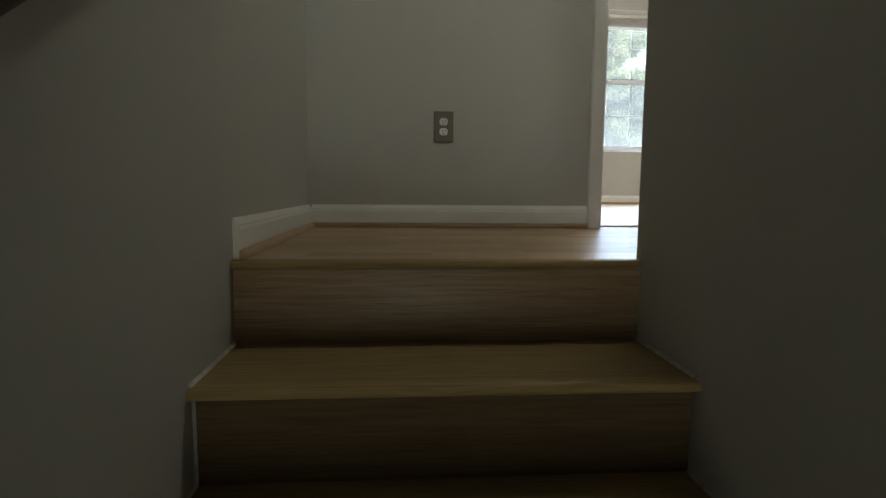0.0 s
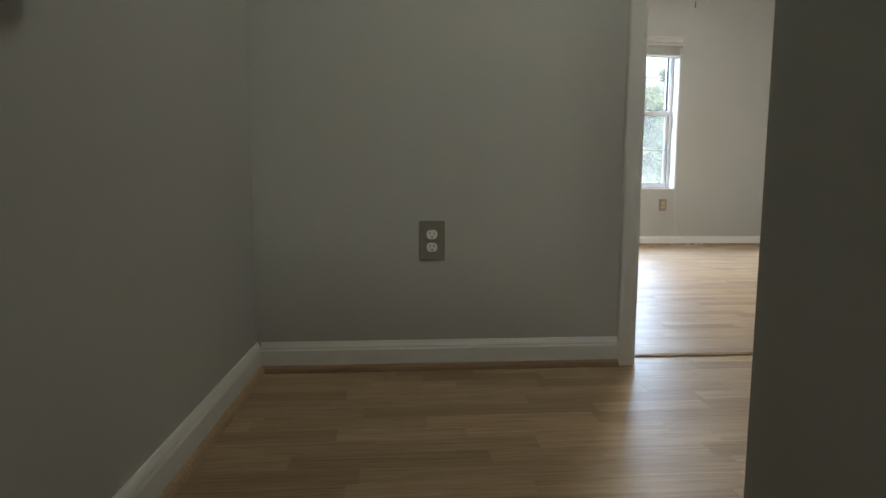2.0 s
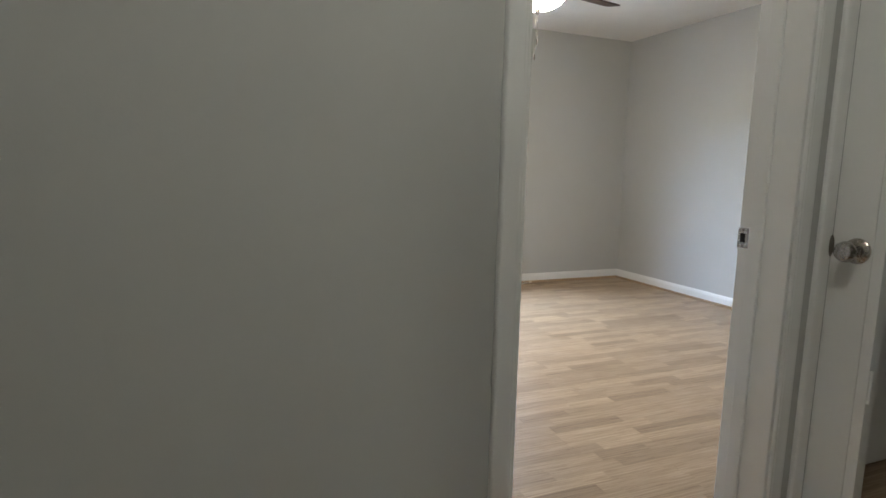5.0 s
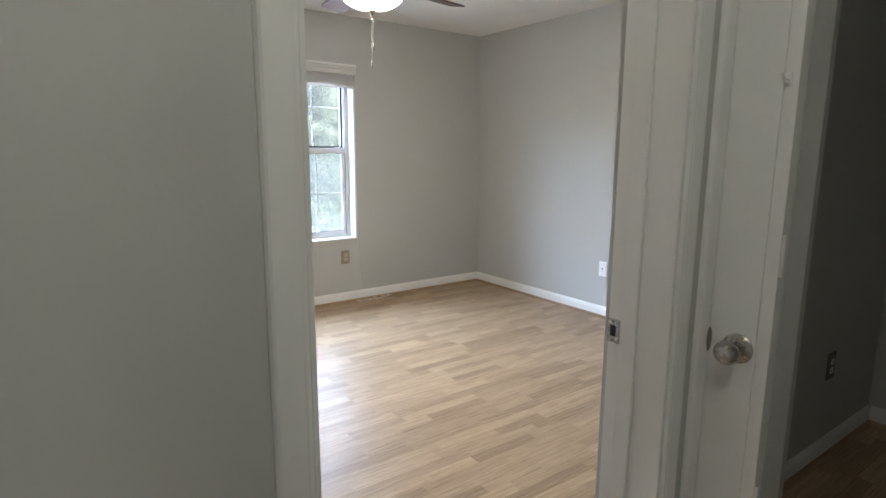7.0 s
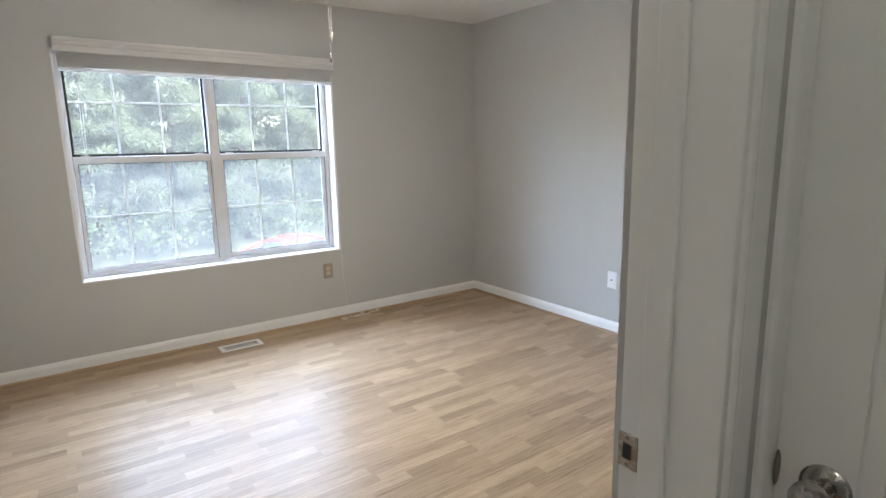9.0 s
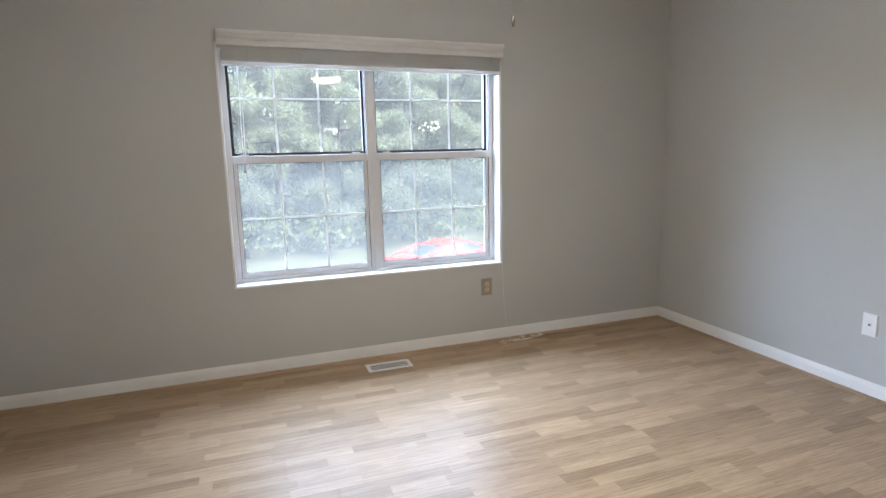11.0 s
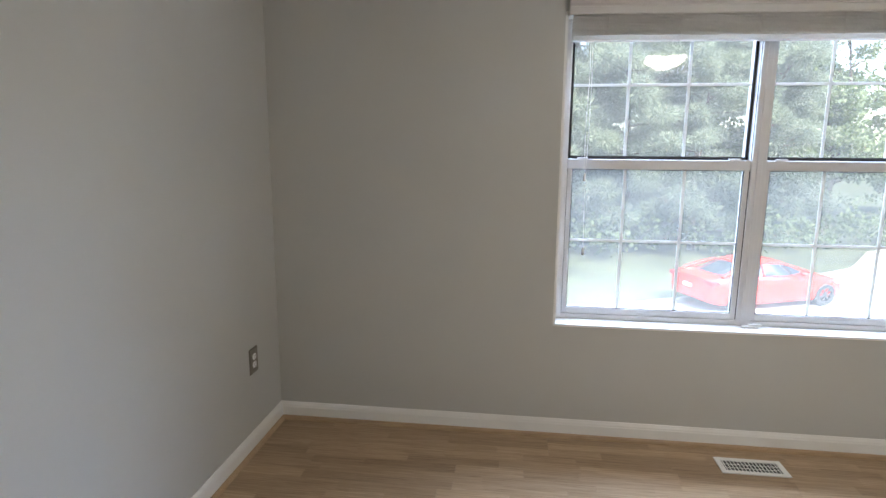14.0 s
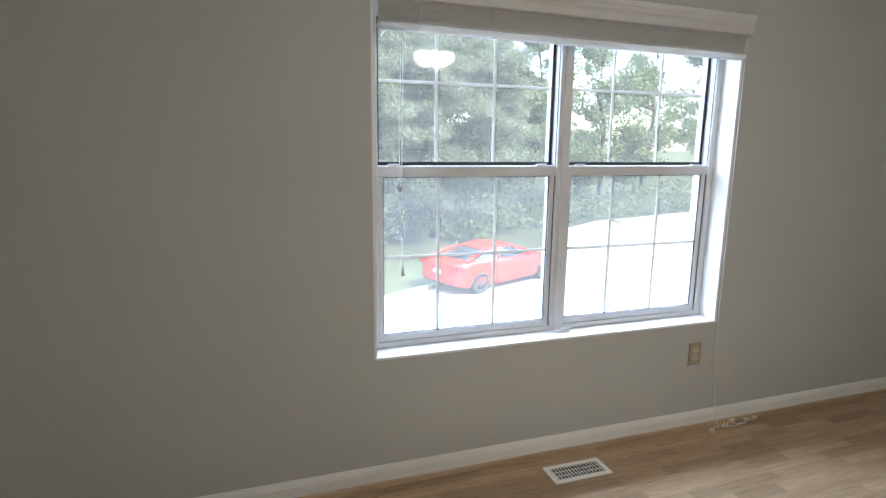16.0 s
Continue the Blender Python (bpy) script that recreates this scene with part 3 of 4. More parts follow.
# ---- wall plates ----
def plate(name, at, rz, mat, label, category, style):
    """A wall plate whose face looks along -y before it is turned by rz. style: duplex, jack or decora."""
    w, h = 0.079, 0.122
    ob = thing(name, at, label, category, "wall plates", rz)
    bm = boxes((-w / 2, w / 2, -0.006, 0, -h / 2, h / 2))
    bmesh.ops.bevel(bm, geom=[e for e in bm.edges if all(v.co.y < -0.003 for v in e.verts)], offset=0.004, segments=3, affect="EDGES")
    part("cover_plate", bm, mat, ob)
    if style == "duplex":
        for s in (-0.0195, 0.0195):
            bm = lathe(bmesh.new(), [(0, 0.0085), (0.0155, 0.0085), (0.017, 0.0075), (0.017, 0.005)], pose(0, 0, s, 90, 0, 0), 28)
            for v in bm.verts:
                v.co.z = s + max(-0.0142, min(0.0142, v.co.z - s))
            r = part("receptacle", bm, PLASTIC if mat is STEEL else IVORY, ob, "white socket face")
            part("slot", boxes((-0.0075, -0.0052, -0.0092, -0.0084, s - 0.0005, s + 0.0085)), SLOT, r)
            part("slot", boxes((0.0052, 0.0075, -0.0092, -0.0084, s - 0.0005, s + 0.0085)), SLOT, r)
            part("slot", lathe(bmesh.new(), [(0, 0.0092), (0.0026, 0.0092), (0.0026, 0.0084)], pose(0, 0, s - 0.0075, 90, 0, 0), 12), SLOT, r)
        part("screw", lathe(bmesh.new(), [(0, 0.0072), (0.003, 0.0068), (0.0034, 0.0058)], pose(0, 0, 0, 90, 0, 0), 12), mat, ob)
    else:
        part("jack", boxes((-0.011, 0.011, -0.0085, -0.0055, -0.012, 0.012), bevel=0.001), mat, ob)
        part("socket", boxes((-0.0065, 0.0065, -0.0092, -0.0083, -0.004, 0.006)), SLOT, ob)
        for s in (-0.041, 0.041):
            part("screw", lathe(bmesh.new(), [(0, 0.0072), (0.003, 0.0068), (0.0034, 0.0058)], pose(0, 0, s, 90, 0, 0), 12), mat, ob)
    return ob


plate("outlet", (0.5385, 0, 0.404), 0, STEEL, "brushed metal plate with two white sockets on the landing", "outlet", "duplex")
plate("outlet", (3.65, HALL_Y, 0.43), 0, STEEL, "brushed metal plate with two white sockets in the hall", "outlet", "duplex")
plate("outlet", (3.094, ROOM_N, 0.409), 0, ALMOND, "almond plastic plate with two sockets under the window", "outlet", "duplex")
plate("wall_jack", (ROOM_R, 2.185, 0.4), -90, PLASTIC, "white wall plate with a small jack", "wall jack", "jack")
plate("outlet", (ROOM_R, 1.775, 0.39), -90, TAN_METAL, "dull tan metal plate with two ivory sockets", "outlet", "duplex")
plate("outlet", (ROOM_L, 3.505, 0.426), 90, STEEL, "dull metal plate with two white sockets near the corner", "outlet", "duplex")
scar = thing("wall_slit", (ROOM_L, 2.325, 0.375), "dark narrow slit in the painted wall", "wall hole")
part("slit", boxes((-0.0005, 0.001, -0.0025, 0.0025, -0.052, 0.052)), STEEL, scar)
part("nail", lathe(bmesh.new(), [(0, 0.003), (0.003, 0.002), (0.0035, 0)], pose(0, 0.04, 0.02, 0, 90, 0), 12), SLOT, scar)

# ---- floor register ----
vent = thing("floor_register", (2.323, 3.62, 0.0), "white metal floor register with open louvres", "floor vent")
VW, VD = 0.288, 0.128
part("frame", boxes((-VW / 2, VW / 2, -VD / 2, -VD / 2 + 0.022, 0, 0.006), (-VW / 2, VW / 2, VD / 2 - 0.022, VD / 2, 0, 0.006),
                    (-VW / 2, -VW / 2 + 0.024, -VD / 2 + 0.022, VD / 2 - 0.022, 0, 0.006), (VW / 2 - 0.024, VW / 2, -VD / 2 + 0.022, VD / 2 - 0.022, 0, 0.006), bevel=0.0018), WHITE_METAL, vent)
# flat near-black sheet in place of the shaded depth of the duct
part("duct", boxes((-VW / 2 + 0.024, VW / 2 - 0.024, -VD / 2 + 0.022, VD / 2 - 0.022, 0.0004, 0.0009)), SLOT, vent, "black sheet for the shade in the duct opening")
for i in range(15):
    x = -VW / 2 + 0.032 + i * 0.016
    part("louvre", boxes((x - 0.0022, x + 0.0022, -VD / 2 + 0.022, VD / 2 - 0.022, 0.001, 0.002)), WHITE_METAL, vent)
for y in (-0.014, 0.014):
    part("crossbar", boxes((-VW / 2 + 0.024, VW / 2 - 0.024, y - 0.0016, y + 0.0016, 0.0012, 0.0024)), WHITE_METAL, vent)
part("lever", boxes((-VW / 2 + 0.01, -VW / 2 + 0.014, -0.02, 0.0, 0.006, 0.012), bevel=0.001), WHITE_METAL, vent)

# ---- window ----
liner = setting("window_reveal", boxes((WIN_L - 0.012, WIN_L, ROOM_N + 0.001, 3.9, WIN_B, WIN_T), (WIN_R, WIN_R + 0.012, ROOM_N + 0.001, 3.9, WIN_B, WIN_T), (WIN_L - 0.012, WIN_R + 0.012, ROOM_N + 0.001, 3.9, WIN_T, WIN_T + 0.012)), TRIM,
                "white painted returns of the window opening", "window reveal")
window = tagged(thing("window_1", (0, 0, 0), "white vinyl twin single-hung window with grilles", "window"), kind="structure")
part("window_sill", boxes((WIN_L - 0.012, WIN_R + 0.012, ROOM_N - 0.004, 3.9, WIN_B - 0.012, WIN_B), bevel=0.002), TRIM, window)
FY = 3.9
part("window_frame", boxes((WIN_L, WIN_L + 0.034, FY, 4.0, WIN_B, WIN_T), (WIN_R - 0.03, WIN_R, FY, 4.0, WIN_B, WIN_T), (WIN_L, WIN_R, FY + 0.001, 4.0, WIN_T - 0.04, WIN_T), (WIN_L, WIN_R, FY + 0.001, 4.0, WIN_B, WIN_B + 0.022), bevel=0.002), VINYL, window)
part("mullion", boxes((2.302, 2.365, FY - 0.004, 4.0, WIN_B + 0.001, WIN_T), (2.322, 2.345, FY - 0.010, FY, WIN_B + 0.002, WIN_T), bevel=0.002), VINYL, window)
for x0, x1, m1, m2 in ((WIN_L + 0.034, 2.302, 1.75, 2.02), (2.365, WIN_R - 0.03, 2.631, 2.902)):
    low = part("lower_sash", boxes((x0, x0 + 0.024, FY + 0.012, FY + 0.045, 0.6, 1.36), (x1 - 0.024, x1, FY + 0.012, FY + 0.045, 0.6, 1.36), (x0 + 0.024, x1 - 0.024, FY + 0.012, FY + 0.045, 0.6, 0.63), bevel=0.003), VINYL, window)
    part("meeting_rail", boxes((x0, x1, FY + 0.004, FY + 0.05, 1.312, 1.358), bevel=0.004), VINYL, low)
    part("lift_rail", boxes(((x0 + x1) / 2 - 0.05, (x0 + x1) / 2 + 0.05, FY + 0.004, FY + 0.012, 0.612, 0.62), bevel=0.002), VINYL, low)
    for x in (x0 + 0.07, x1 - 0.07):
        part("tilt_latch", boxes((x - 0.025, x + 0.025, FY + 0.008, FY + 0.024, 1.358, 1.366), bevel=0.002), VINYL, low)
    part("gasket", boxes((x0 + 0.024, x0 + 0.0275, FY + 0.018, FY + 0.0235, 0.63, 1.312), (x1 - 0.0275, x1 - 0.024, FY + 0.018, FY + 0.0235, 0.63, 1.312), (x0 + 0.0275, x1 - 0.0275, FY + 0.018, FY + 0.0235, 0.63, 0.6335), (x0 + 0.0275, x1 - 0.0275, FY + 0.018, FY + 0.0235, 1.3085, 1.312)), GASKET, low, "black rubber gasket")
    # solid black strips stand for the shade in the track grooves
    part("track", boxes((x0 - 0.001, x0 + 0.0022, FY + 0.008, FY + 0.0125, WIN_B + 0.024, WIN_T - 0.06), (x1 - 0.0022, x1 + 0.001, FY + 0.008, FY + 0.0125, WIN_B + 0.024, WIN_T - 0.06)), GASKET, window, "black strip for the shaded sash track groove")
    pl = part("pane", boxes((x0 + 0.024, x1 - 0.024, FY + 0.024, FY + 0.028, 0.63, 1.312)), GLASS, low)
    pl.visible_shadow = False
    up = part("upper_sash", boxes((x0, x0 + 0.012, FY + 0.056, FY + 0.09, 1.33, 1.97), (x1 - 0.012, x1, FY + 0.056, FY + 0.09, 1.33, 1.97), (x0, x1, FY + 0.056, FY + 0.09, 1.93, 1.97), (x0, x1, FY + 0.056, FY + 0.09, 1.33, 1.36), bevel=0.002), VINYL, window)
    part("gasket", boxes((x0 + 0.0, x0 + 0.016, FY + 0.05, FY + 0.056, 1.358, 1.95), (x1 - 0.014, x1 - 0.002, FY + 0.05, FY + 0.056, 1.358, 1.95), (x0, x1, FY + 0.05, FY + 0.058, 1.359, 1.374)), GASKET, up, "black rubber gasket")
    pu = part("pane", boxes((x0 + 0.012, x1 - 0.012, FY + 0.068, FY + 0.072, 1.36, 1.93)), GLASS, up)
    pu.visible_shadow = False
    for s, yy, zb, zt, zm in ((low, FY + 0.031, 0.63, 1.312, 0.967), (up, FY + 0.075, 1.36, 1.93, 1.703)):
        for m in (m1, m2):
            part("muntin", boxes((m - 0.0072, m + 0.0072, yy, yy + 0.003, zb, zt), bevel=0.0008), GRILLE, s)
        part("muntin", boxes((x0 + 0.012, x1 - 0.012, yy + 0.0004, yy + 0.0026, zm - 0.0068, zm + 0.0068), bevel=0.0008), GRILLE, s)
    sc = part("insect_screen", boxes((x0, x1, FY + 0.094, FY + 0.0945, WIN_B + 0.022, 1.345)), SCREEN, window, "fine grey insect screen")
    sc.visible_shadow = False
    part("screen_frame", boxes((x0, x1, FY + 0.09, FY + 0.098, 1.335, 1.352)), VINYL, window)
lock = thing("sash_lock", (2.36, FY - 0.035, WIN_B), "loose white plastic latch lying on the sill", "window latch")
part("body", boxes((-0.04, 0.03, -0.012, 0.012, 0, 0.01), bevel=0.004), PLASTIC, lock)
part("lever", boxes((-0.015, 0.045, -0.006, 0.006, 0.0102, 0.018), bevel=0.003), PLASTIC, lock)

# ---- blind, valance, cords ----
valance = thing("valance", (2.33, ROOM_N, 2.008), "white moulded blind valance above the window", "valance")
valance.matrix_world = pose(2.33, ROOM_N, 2.008, 0, 0.5, 0)
vp = [(-0.004, -0.043), (0.036, -0.043), (0.042, -0.038), (0.042, -0.012), (0.038, -0.008), (0.04, -0.002), (0.045, 0.004), (0.047, 0.018), (0.052, 0.024), (0.052, 0.043), (-0.0, 0.043)]
part("fascia", sweep(bmesh.new(), [(p * 1.0 + 0.001, q) for p, q in vp[1:]] + [(0.03, 0.039), (0.03, -0.043)], (-0.882, 0, 0), (0.882, 0, 0), (0, -1, 0)), BLIND, valance)
part("end_cap", boxes((-0.885, -0.877, -0.034, -0.001, -0.043, 0.042), bevel=0.001), BLIND, valance)
part("end_cap", boxes((0.877, 0.885, -0.034, -0.001, -0.043, 0.042), bevel=0.001), BLIND, valance)
blind = thing("window_blind", (2.33, ROOM_N - 0.004, 1.87), "white horizontal blind drawn up in a stack", "window blind")
blind.matrix_world = pose(2.33, ROOM_N - 0.004, 1.87, 0, 0.5, 0)
part("bottom_rail", boxes((-0.868, 0.868, -0.026, 0.026, -0.008, 0.012), bevel=0.003), RAIL, blind)
rnd = random.Random(4)
for i in range(16):
    z = 0.0145 + i * 0.0062
    bm = bmesh.new()
    sweep(bm, [(-0.025, 0.0), (-0.012, 0.0022), (0, 0.003), (0.012, 0.0022), (0.025, 0.0), (0.025, 0.0036), (0.012, 0.0052), (0, 0.0058), (-0.012, 0.0052), (-0.025, 0.0036)], (-0.868, 0, z), (0.868, 0, z + rnd.uniform(-0.0005, 0.0005)), (0, 1, 0))
    o = part("slat", bm, BLIND, blind)
    o.location = (rnd.uniform(-0.002, 0.002), rnd.uniform(-0.0022, 0.0022), 0)
part("head_rail", boxes((-0.868, 0.868, -0.022, 0.024, 0.115, 0.155), bevel=0.002), WHITE_METAL, blind)
for x in (-0.72, -0.42, -0.1, 0.22, 0.53, 0.8):
    bm = bmesh.new()
    for k in range(12):
        z = 0.012 + k * 0.009
        tube(bm, [(x - 0.006, -0.03, z), (x, -0.0325, z + 0.004), (x + 0.006, -0.03, z + 0.002)], 0.0017, 6)
    tube(bm, [(x, -0.0305, 0.0), (x, -0.0305, 0.118)], 0.0017, 6)
    part("ladder_cord", bm, CORD, blind)
    part("cord_button", lathe(bmesh.new(), [(0, -0.004), (0.006, -0.003), (0.007, 0)], pose(x, -0.012, -0.008, 0, 0, 0), 14), PLASTIC, blind)
tilt = thing("tilt_cords", (1.55, ROOM_N + 0.01, 1.88), "white tilt cords with small tassels hanging before the window", "blind cord")
for dx, zl in ((-0.006, 1.285), (0.004, 0.94)):
    pts = [(dx + 0.003 * math.sin(k * 0.7), 0, -k * (1.88 - zl) / 10) for k in range(11)]
    c = part("cord", tube(bmesh.new(), pts, 0.0014, 6), CORD, tilt)
    part("tassel", lathe(bmesh.new(), [(0, 0.012), (0.004, 0.01), (0.0065, -0.006), (0.0075, -0.02), (0.006, -0.024), (0, -0.024)], pose(pts[-1][0], 0, zl - 1.88, 0, 0, 0), 16), PLASTIC, c, "small ivory tassel", True)
lift = thing("lift_cord", (3.205, ROOM_N - 0.006, 0), "white lift cord trailing from the blind to the floor", "blind cord")
pts = [(0, -0.01, 1.85), (0.0, -0.012, 1.2), (0.002, -0.012, 0.6), (0.012, -0.012, 0.35), (0.03, -0.02, 0.12), (0.045, -0.04, 0.012), (0.06, -0.045, 0.002), (0.09, -0.03, 0.002), (0.11, -0.045, 0.002)]
part("cord", tube(bmesh.new(), pts, 0.0014, 6), CORD, lift)
part("knot", lathe(bmesh.new(), [(0, 0.009), (0.008, 0.006), (0.011, 0), (0.008, -0.005), (0, -0.007)], pose(0.06, -0.045, 0.007, 0, 60, 0), 16), IVORY, lift, "cream cord knot", True)
for ex, ey, amp in ((-0.035, -0.075, 0.02), (0.16, -0.022, -0.02), (0.24, -0.04, 0.03), (0.3, -0.035, -0.02)):
    pts = [(0.06 + (ex - 0.06) * k / 10, -0.045 + (ey + 0.045) * k / 10 + amp * math.sin(k * 0.5) * math.sin(k * math.pi / 10), 0.002) for k in range(11)]
    c = part("cord", tube(bmesh.new(), pts, 0.0026, 6), CORD, lift)
    part("tassel", lathe(bmesh.new(), [(0, 0.022), (0.006, 0.019), (0.011, -0.008), (0.0125, -0.022), (0, -0.026)], pose(ex, ey, 0.0125, 0, 90, math.degrees(math.atan2(ey + 0.045, ex - 0.06))), 16), IVORY, c, "cream plastic tassel", True)

# ---- ceiling fan ----
FAN = (2.385, 1.965)
fan = thing("ceiling_fan", (*FAN, H), "nickel ceiling fan with five walnut blades and lit glass bowl", "ceiling fan")
part("canopy", lathe(bmesh.new(), [(0.01, -0.001), (0.07, -0.002), (0.072, -0.015), (0.055, -0.045), (0.025, -0.055), (0.012, -0.056)]), NICKEL, fan, "", True)
part("downrod", tube(bmesh.new(), [(0, 0, -0.05), (0, 0, -0.15)], 0.012, 16), NICKEL, fan, "", True)
part("motor_housing", lathe(bmesh.new(), [(0.012, -0.14), (0.06, -0.145), (0.105, -0.165), (0.118, -0.19), (0.118, -0.225), (0.1, -0.245), (0.07, -0.255), (0.055, -0.29), (0.0, -0.292)]), NICKEL, fan, "brushed nickel housing", True)
part("light_collar", lathe(bmesh.new(), [(0.06, -0.285), (0.1, -0.29), (0.155, -0.298), (0.16, -0.305), (0.15, -0.308), (0.0, -0.306)]), NICKEL, fan, "", True)
part("glass_bowl", lathe(bmesh.new(), [(0.152, -0.307), (0.16, -0.318), (0.155, -0.342), (0.136, -0.367), (0.1, -0.388), (0.055, -0.399), (0.012, -0.402), (0, -0.402)]), LAMP_GLASS, fan, "lit white opal glass bowl", True)
part("finial", lathe(bmesh.new(), [(0.0, -0.4015), (0.02, -0.402), (0.021, -0.407), (0.012, -0.412), (0.007, -0.422), (0.004, -0.43), (0, -0.432)]), NICKEL, fan, "", True)
for ang in range(5):
    a = 11 + 72 * ang
    m = pose(0, 0, -0.272, 0, 0, a) @ pose(0, 0, 0, 11, 0, 0)
    bm = bmesh.new()
    ring = [(0.2, -0.05), (0.3, -0.058), (0.5, -0.067), (0.6, -0.068), (0.635, -0.062), (0.645, -0.05), (0.65, 0.05), (0.64, 0.062), (0.6, 0.068), (0.5, 0.067), (0.3, 0.058), (0.2, 0.05)]
    lo = [bm.verts.new(m @ Vector((x, y, -0.003))) for x, y in ring]
    hi = [bm.verts.new(m @ Vector((x, y, 0.003))) for x, y in ring]
    bm.faces.new(lo[::-1])
    bm.faces.new(hi)
    for i in range(len(ring)):
        j = (i + 1) % len(ring)
        bm.faces.new((lo[i], lo[j], hi[j], hi[i]))
    blade = part("blade", bm, FAN_WOOD, fan, "dark walnut blade")
    bm = boxes((0.09, 0.215, -0.014, 0.014, 0.003, 0.009), (0.2, 0.27, -0.038, 0.038, 0.0035, 0.0075), bevel=0.002)
    bmesh.ops.transform(bm, matrix=m, verts=bm.verts[:])
    part("blade_arm", bm, NICKEL, blade)
for x, zl in ((0.01, -0.572), (-0.002, -0.66)):
    bm = bmesh.new()
    z = -0.43
    tube(bm, [(x * 0.3, 0.01, -0.418), (x, 0.012, z), (x, 0.012, zl)], 0.0005, 6)
    while z > zl:
        bmesh.ops.create_icosphere(bm, subdivisions=1, radius=0.00115, matrix=Matrix.Translation((x, 0.012, z)))
        z -= 0.005
    ch = part("pull_chain", bm, NICKEL, fan, "beaded pull chain")
    part("fob", lathe(bmesh.new(), [(0, 0.012), (0.003, 0.01), (0.0048, 0.002), (0.0048, -0.022), (0.003, -0.027), (0, -0.027)], pose(x, 0.012, zl, 0, 0, 0), 14), STEEL, ch, "", True)

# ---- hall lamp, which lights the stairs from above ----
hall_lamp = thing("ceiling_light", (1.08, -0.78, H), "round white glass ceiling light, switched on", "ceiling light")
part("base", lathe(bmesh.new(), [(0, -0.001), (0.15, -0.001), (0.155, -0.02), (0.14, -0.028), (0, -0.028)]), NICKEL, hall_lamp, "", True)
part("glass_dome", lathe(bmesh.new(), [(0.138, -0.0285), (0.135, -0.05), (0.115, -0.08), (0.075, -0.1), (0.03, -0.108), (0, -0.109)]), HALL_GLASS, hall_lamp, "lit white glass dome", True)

# ---- outdoors ----
ROAD_EDGE = [(-40, 9), (-12, 11.0), (-2, 12.9), (3.5, 14.9), (5.7, 16.15), (9.4, 18.6), (12.6, 21.0), (15.0, 24.4), (18.2, 26.6), (25.5, 28.4), (64, 31.5)]
bm = bmesh.new()
bmesh.ops.create_grid(bm, x_segments=60, y_segments=60, size=400)
for v in bm.verts:
    v.co.z = GROUND - 0.02
setting("ground", bm, GRASS, "mown lawn under the trees in dappled sun", "ground")
bm = bmesh.new()
edge = [bm.verts.new((x, y, GROUND)) for x, y in ROAD_EDGE]
near = [bm.verts.new((x, 5.2, GROUND)) for x, y in ROAD_EDGE]
for i in range(len(edge) - 1):
    bm.faces.new((near[i], near[i + 1], edge[i + 1], edge[i]))
bmesh.ops.recalc_face_normals(bm, faces=bm.faces[:])
setting("road", bm, ASPHALT, "pale sunlit concrete drive and parking court", "road")
bm = bmesh.new()
for (ax, ay), (bx, by) in zip(ROAD_EDGE, ROAD_EDGE[1:]):
    n = Vector((-(by - ay), bx - ax, 0)).normalized()
    sweep(bm, [(-0.02, -0.05), (-0.01, 0.1), (0.13, 0.11), (0.15, -0.05)], (ax, ay, GROUND), (bx, by, GROUND), n)
setting("kerb", bm, ASPHALT, "low concrete kerb along the lawn", "kerb")


def loft(stations):
    """stations: (x, [(y, z), ...]) half sections from the middle top outwards and down; mirrored."""
    bm = bmesh.new()
    rows = []
    for x, half in stations:
        pts = [(y, z) for y, z in half] + [(-y, z) for y, z in half[::-1] if y > 1e-4]
        rows.append([bm.verts.new((x, y, z)) for y, z in pts])
    n = len(rows[0])
    for a, b in zip(rows, rows[1:]):
        for i in range(n):
            bm.faces.new((a[i], b[i], b[(i + 1) % n], a[(i + 1) % n]))
    bm.faces.new(rows[0])
    bm.faces.new(rows[-1][::-1])
    bmesh.ops.recalc_face_normals(bm, faces=bm.faces[:])
    return bm


def car_section(x, top, belt, w, sill):
    return (x, [(0, top), (w * 0.6, top - 0.015), (w * 0.86, belt + 0.015), (w * 0.97, belt - 0.08), (w, belt - 0.22), (w * 0.985, sill + 0.12), (w * 0.93, sill), (0, sill)])


def cabin_section(x, top, w_top, w_base, base):
    return (x, [(0, top), (w_top * 0.55, top - 0.012), (w_top * 0.9, top - 0.04), (w_top, top - 0.075), (w_base, base), (0, base)])


car = thing("car", (7.71, 16.61, GROUND), "red two-door coupe parked at the kerb", "car", rz=23.0)
car.scale = (1.0, 0.97, 0.89)
body = part("body", loft([car_section(-2.2, 0.78, 0.72, 0.6, 0.42), car_section(-2.12, 0.94, 0.88, 0.76, 0.3), car_section(-1.9, 1.0, 0.95, 0.86, 0.24), car_section(-1.4, 1.0, 0.96, 0.9, 0.22), car_section(-0.6, 0.97, 0.93, 0.91, 0.2),
                         car_section(0.3, 0.95, 0.91, 0.9, 0.2), car_section(0.9, 0.94, 0.88, 0.9, 0.2), car_section(1.5, 0.86, 0.8, 0.88, 0.22), car_section(1.95, 0.74, 0.68, 0.8, 0.24), car_section(2.18, 0.6, 0.56, 0.62, 0.28), car_section(2.26, 0.5, 0.47, 0.42, 0.32)]), CAR_RED, car, "", True)
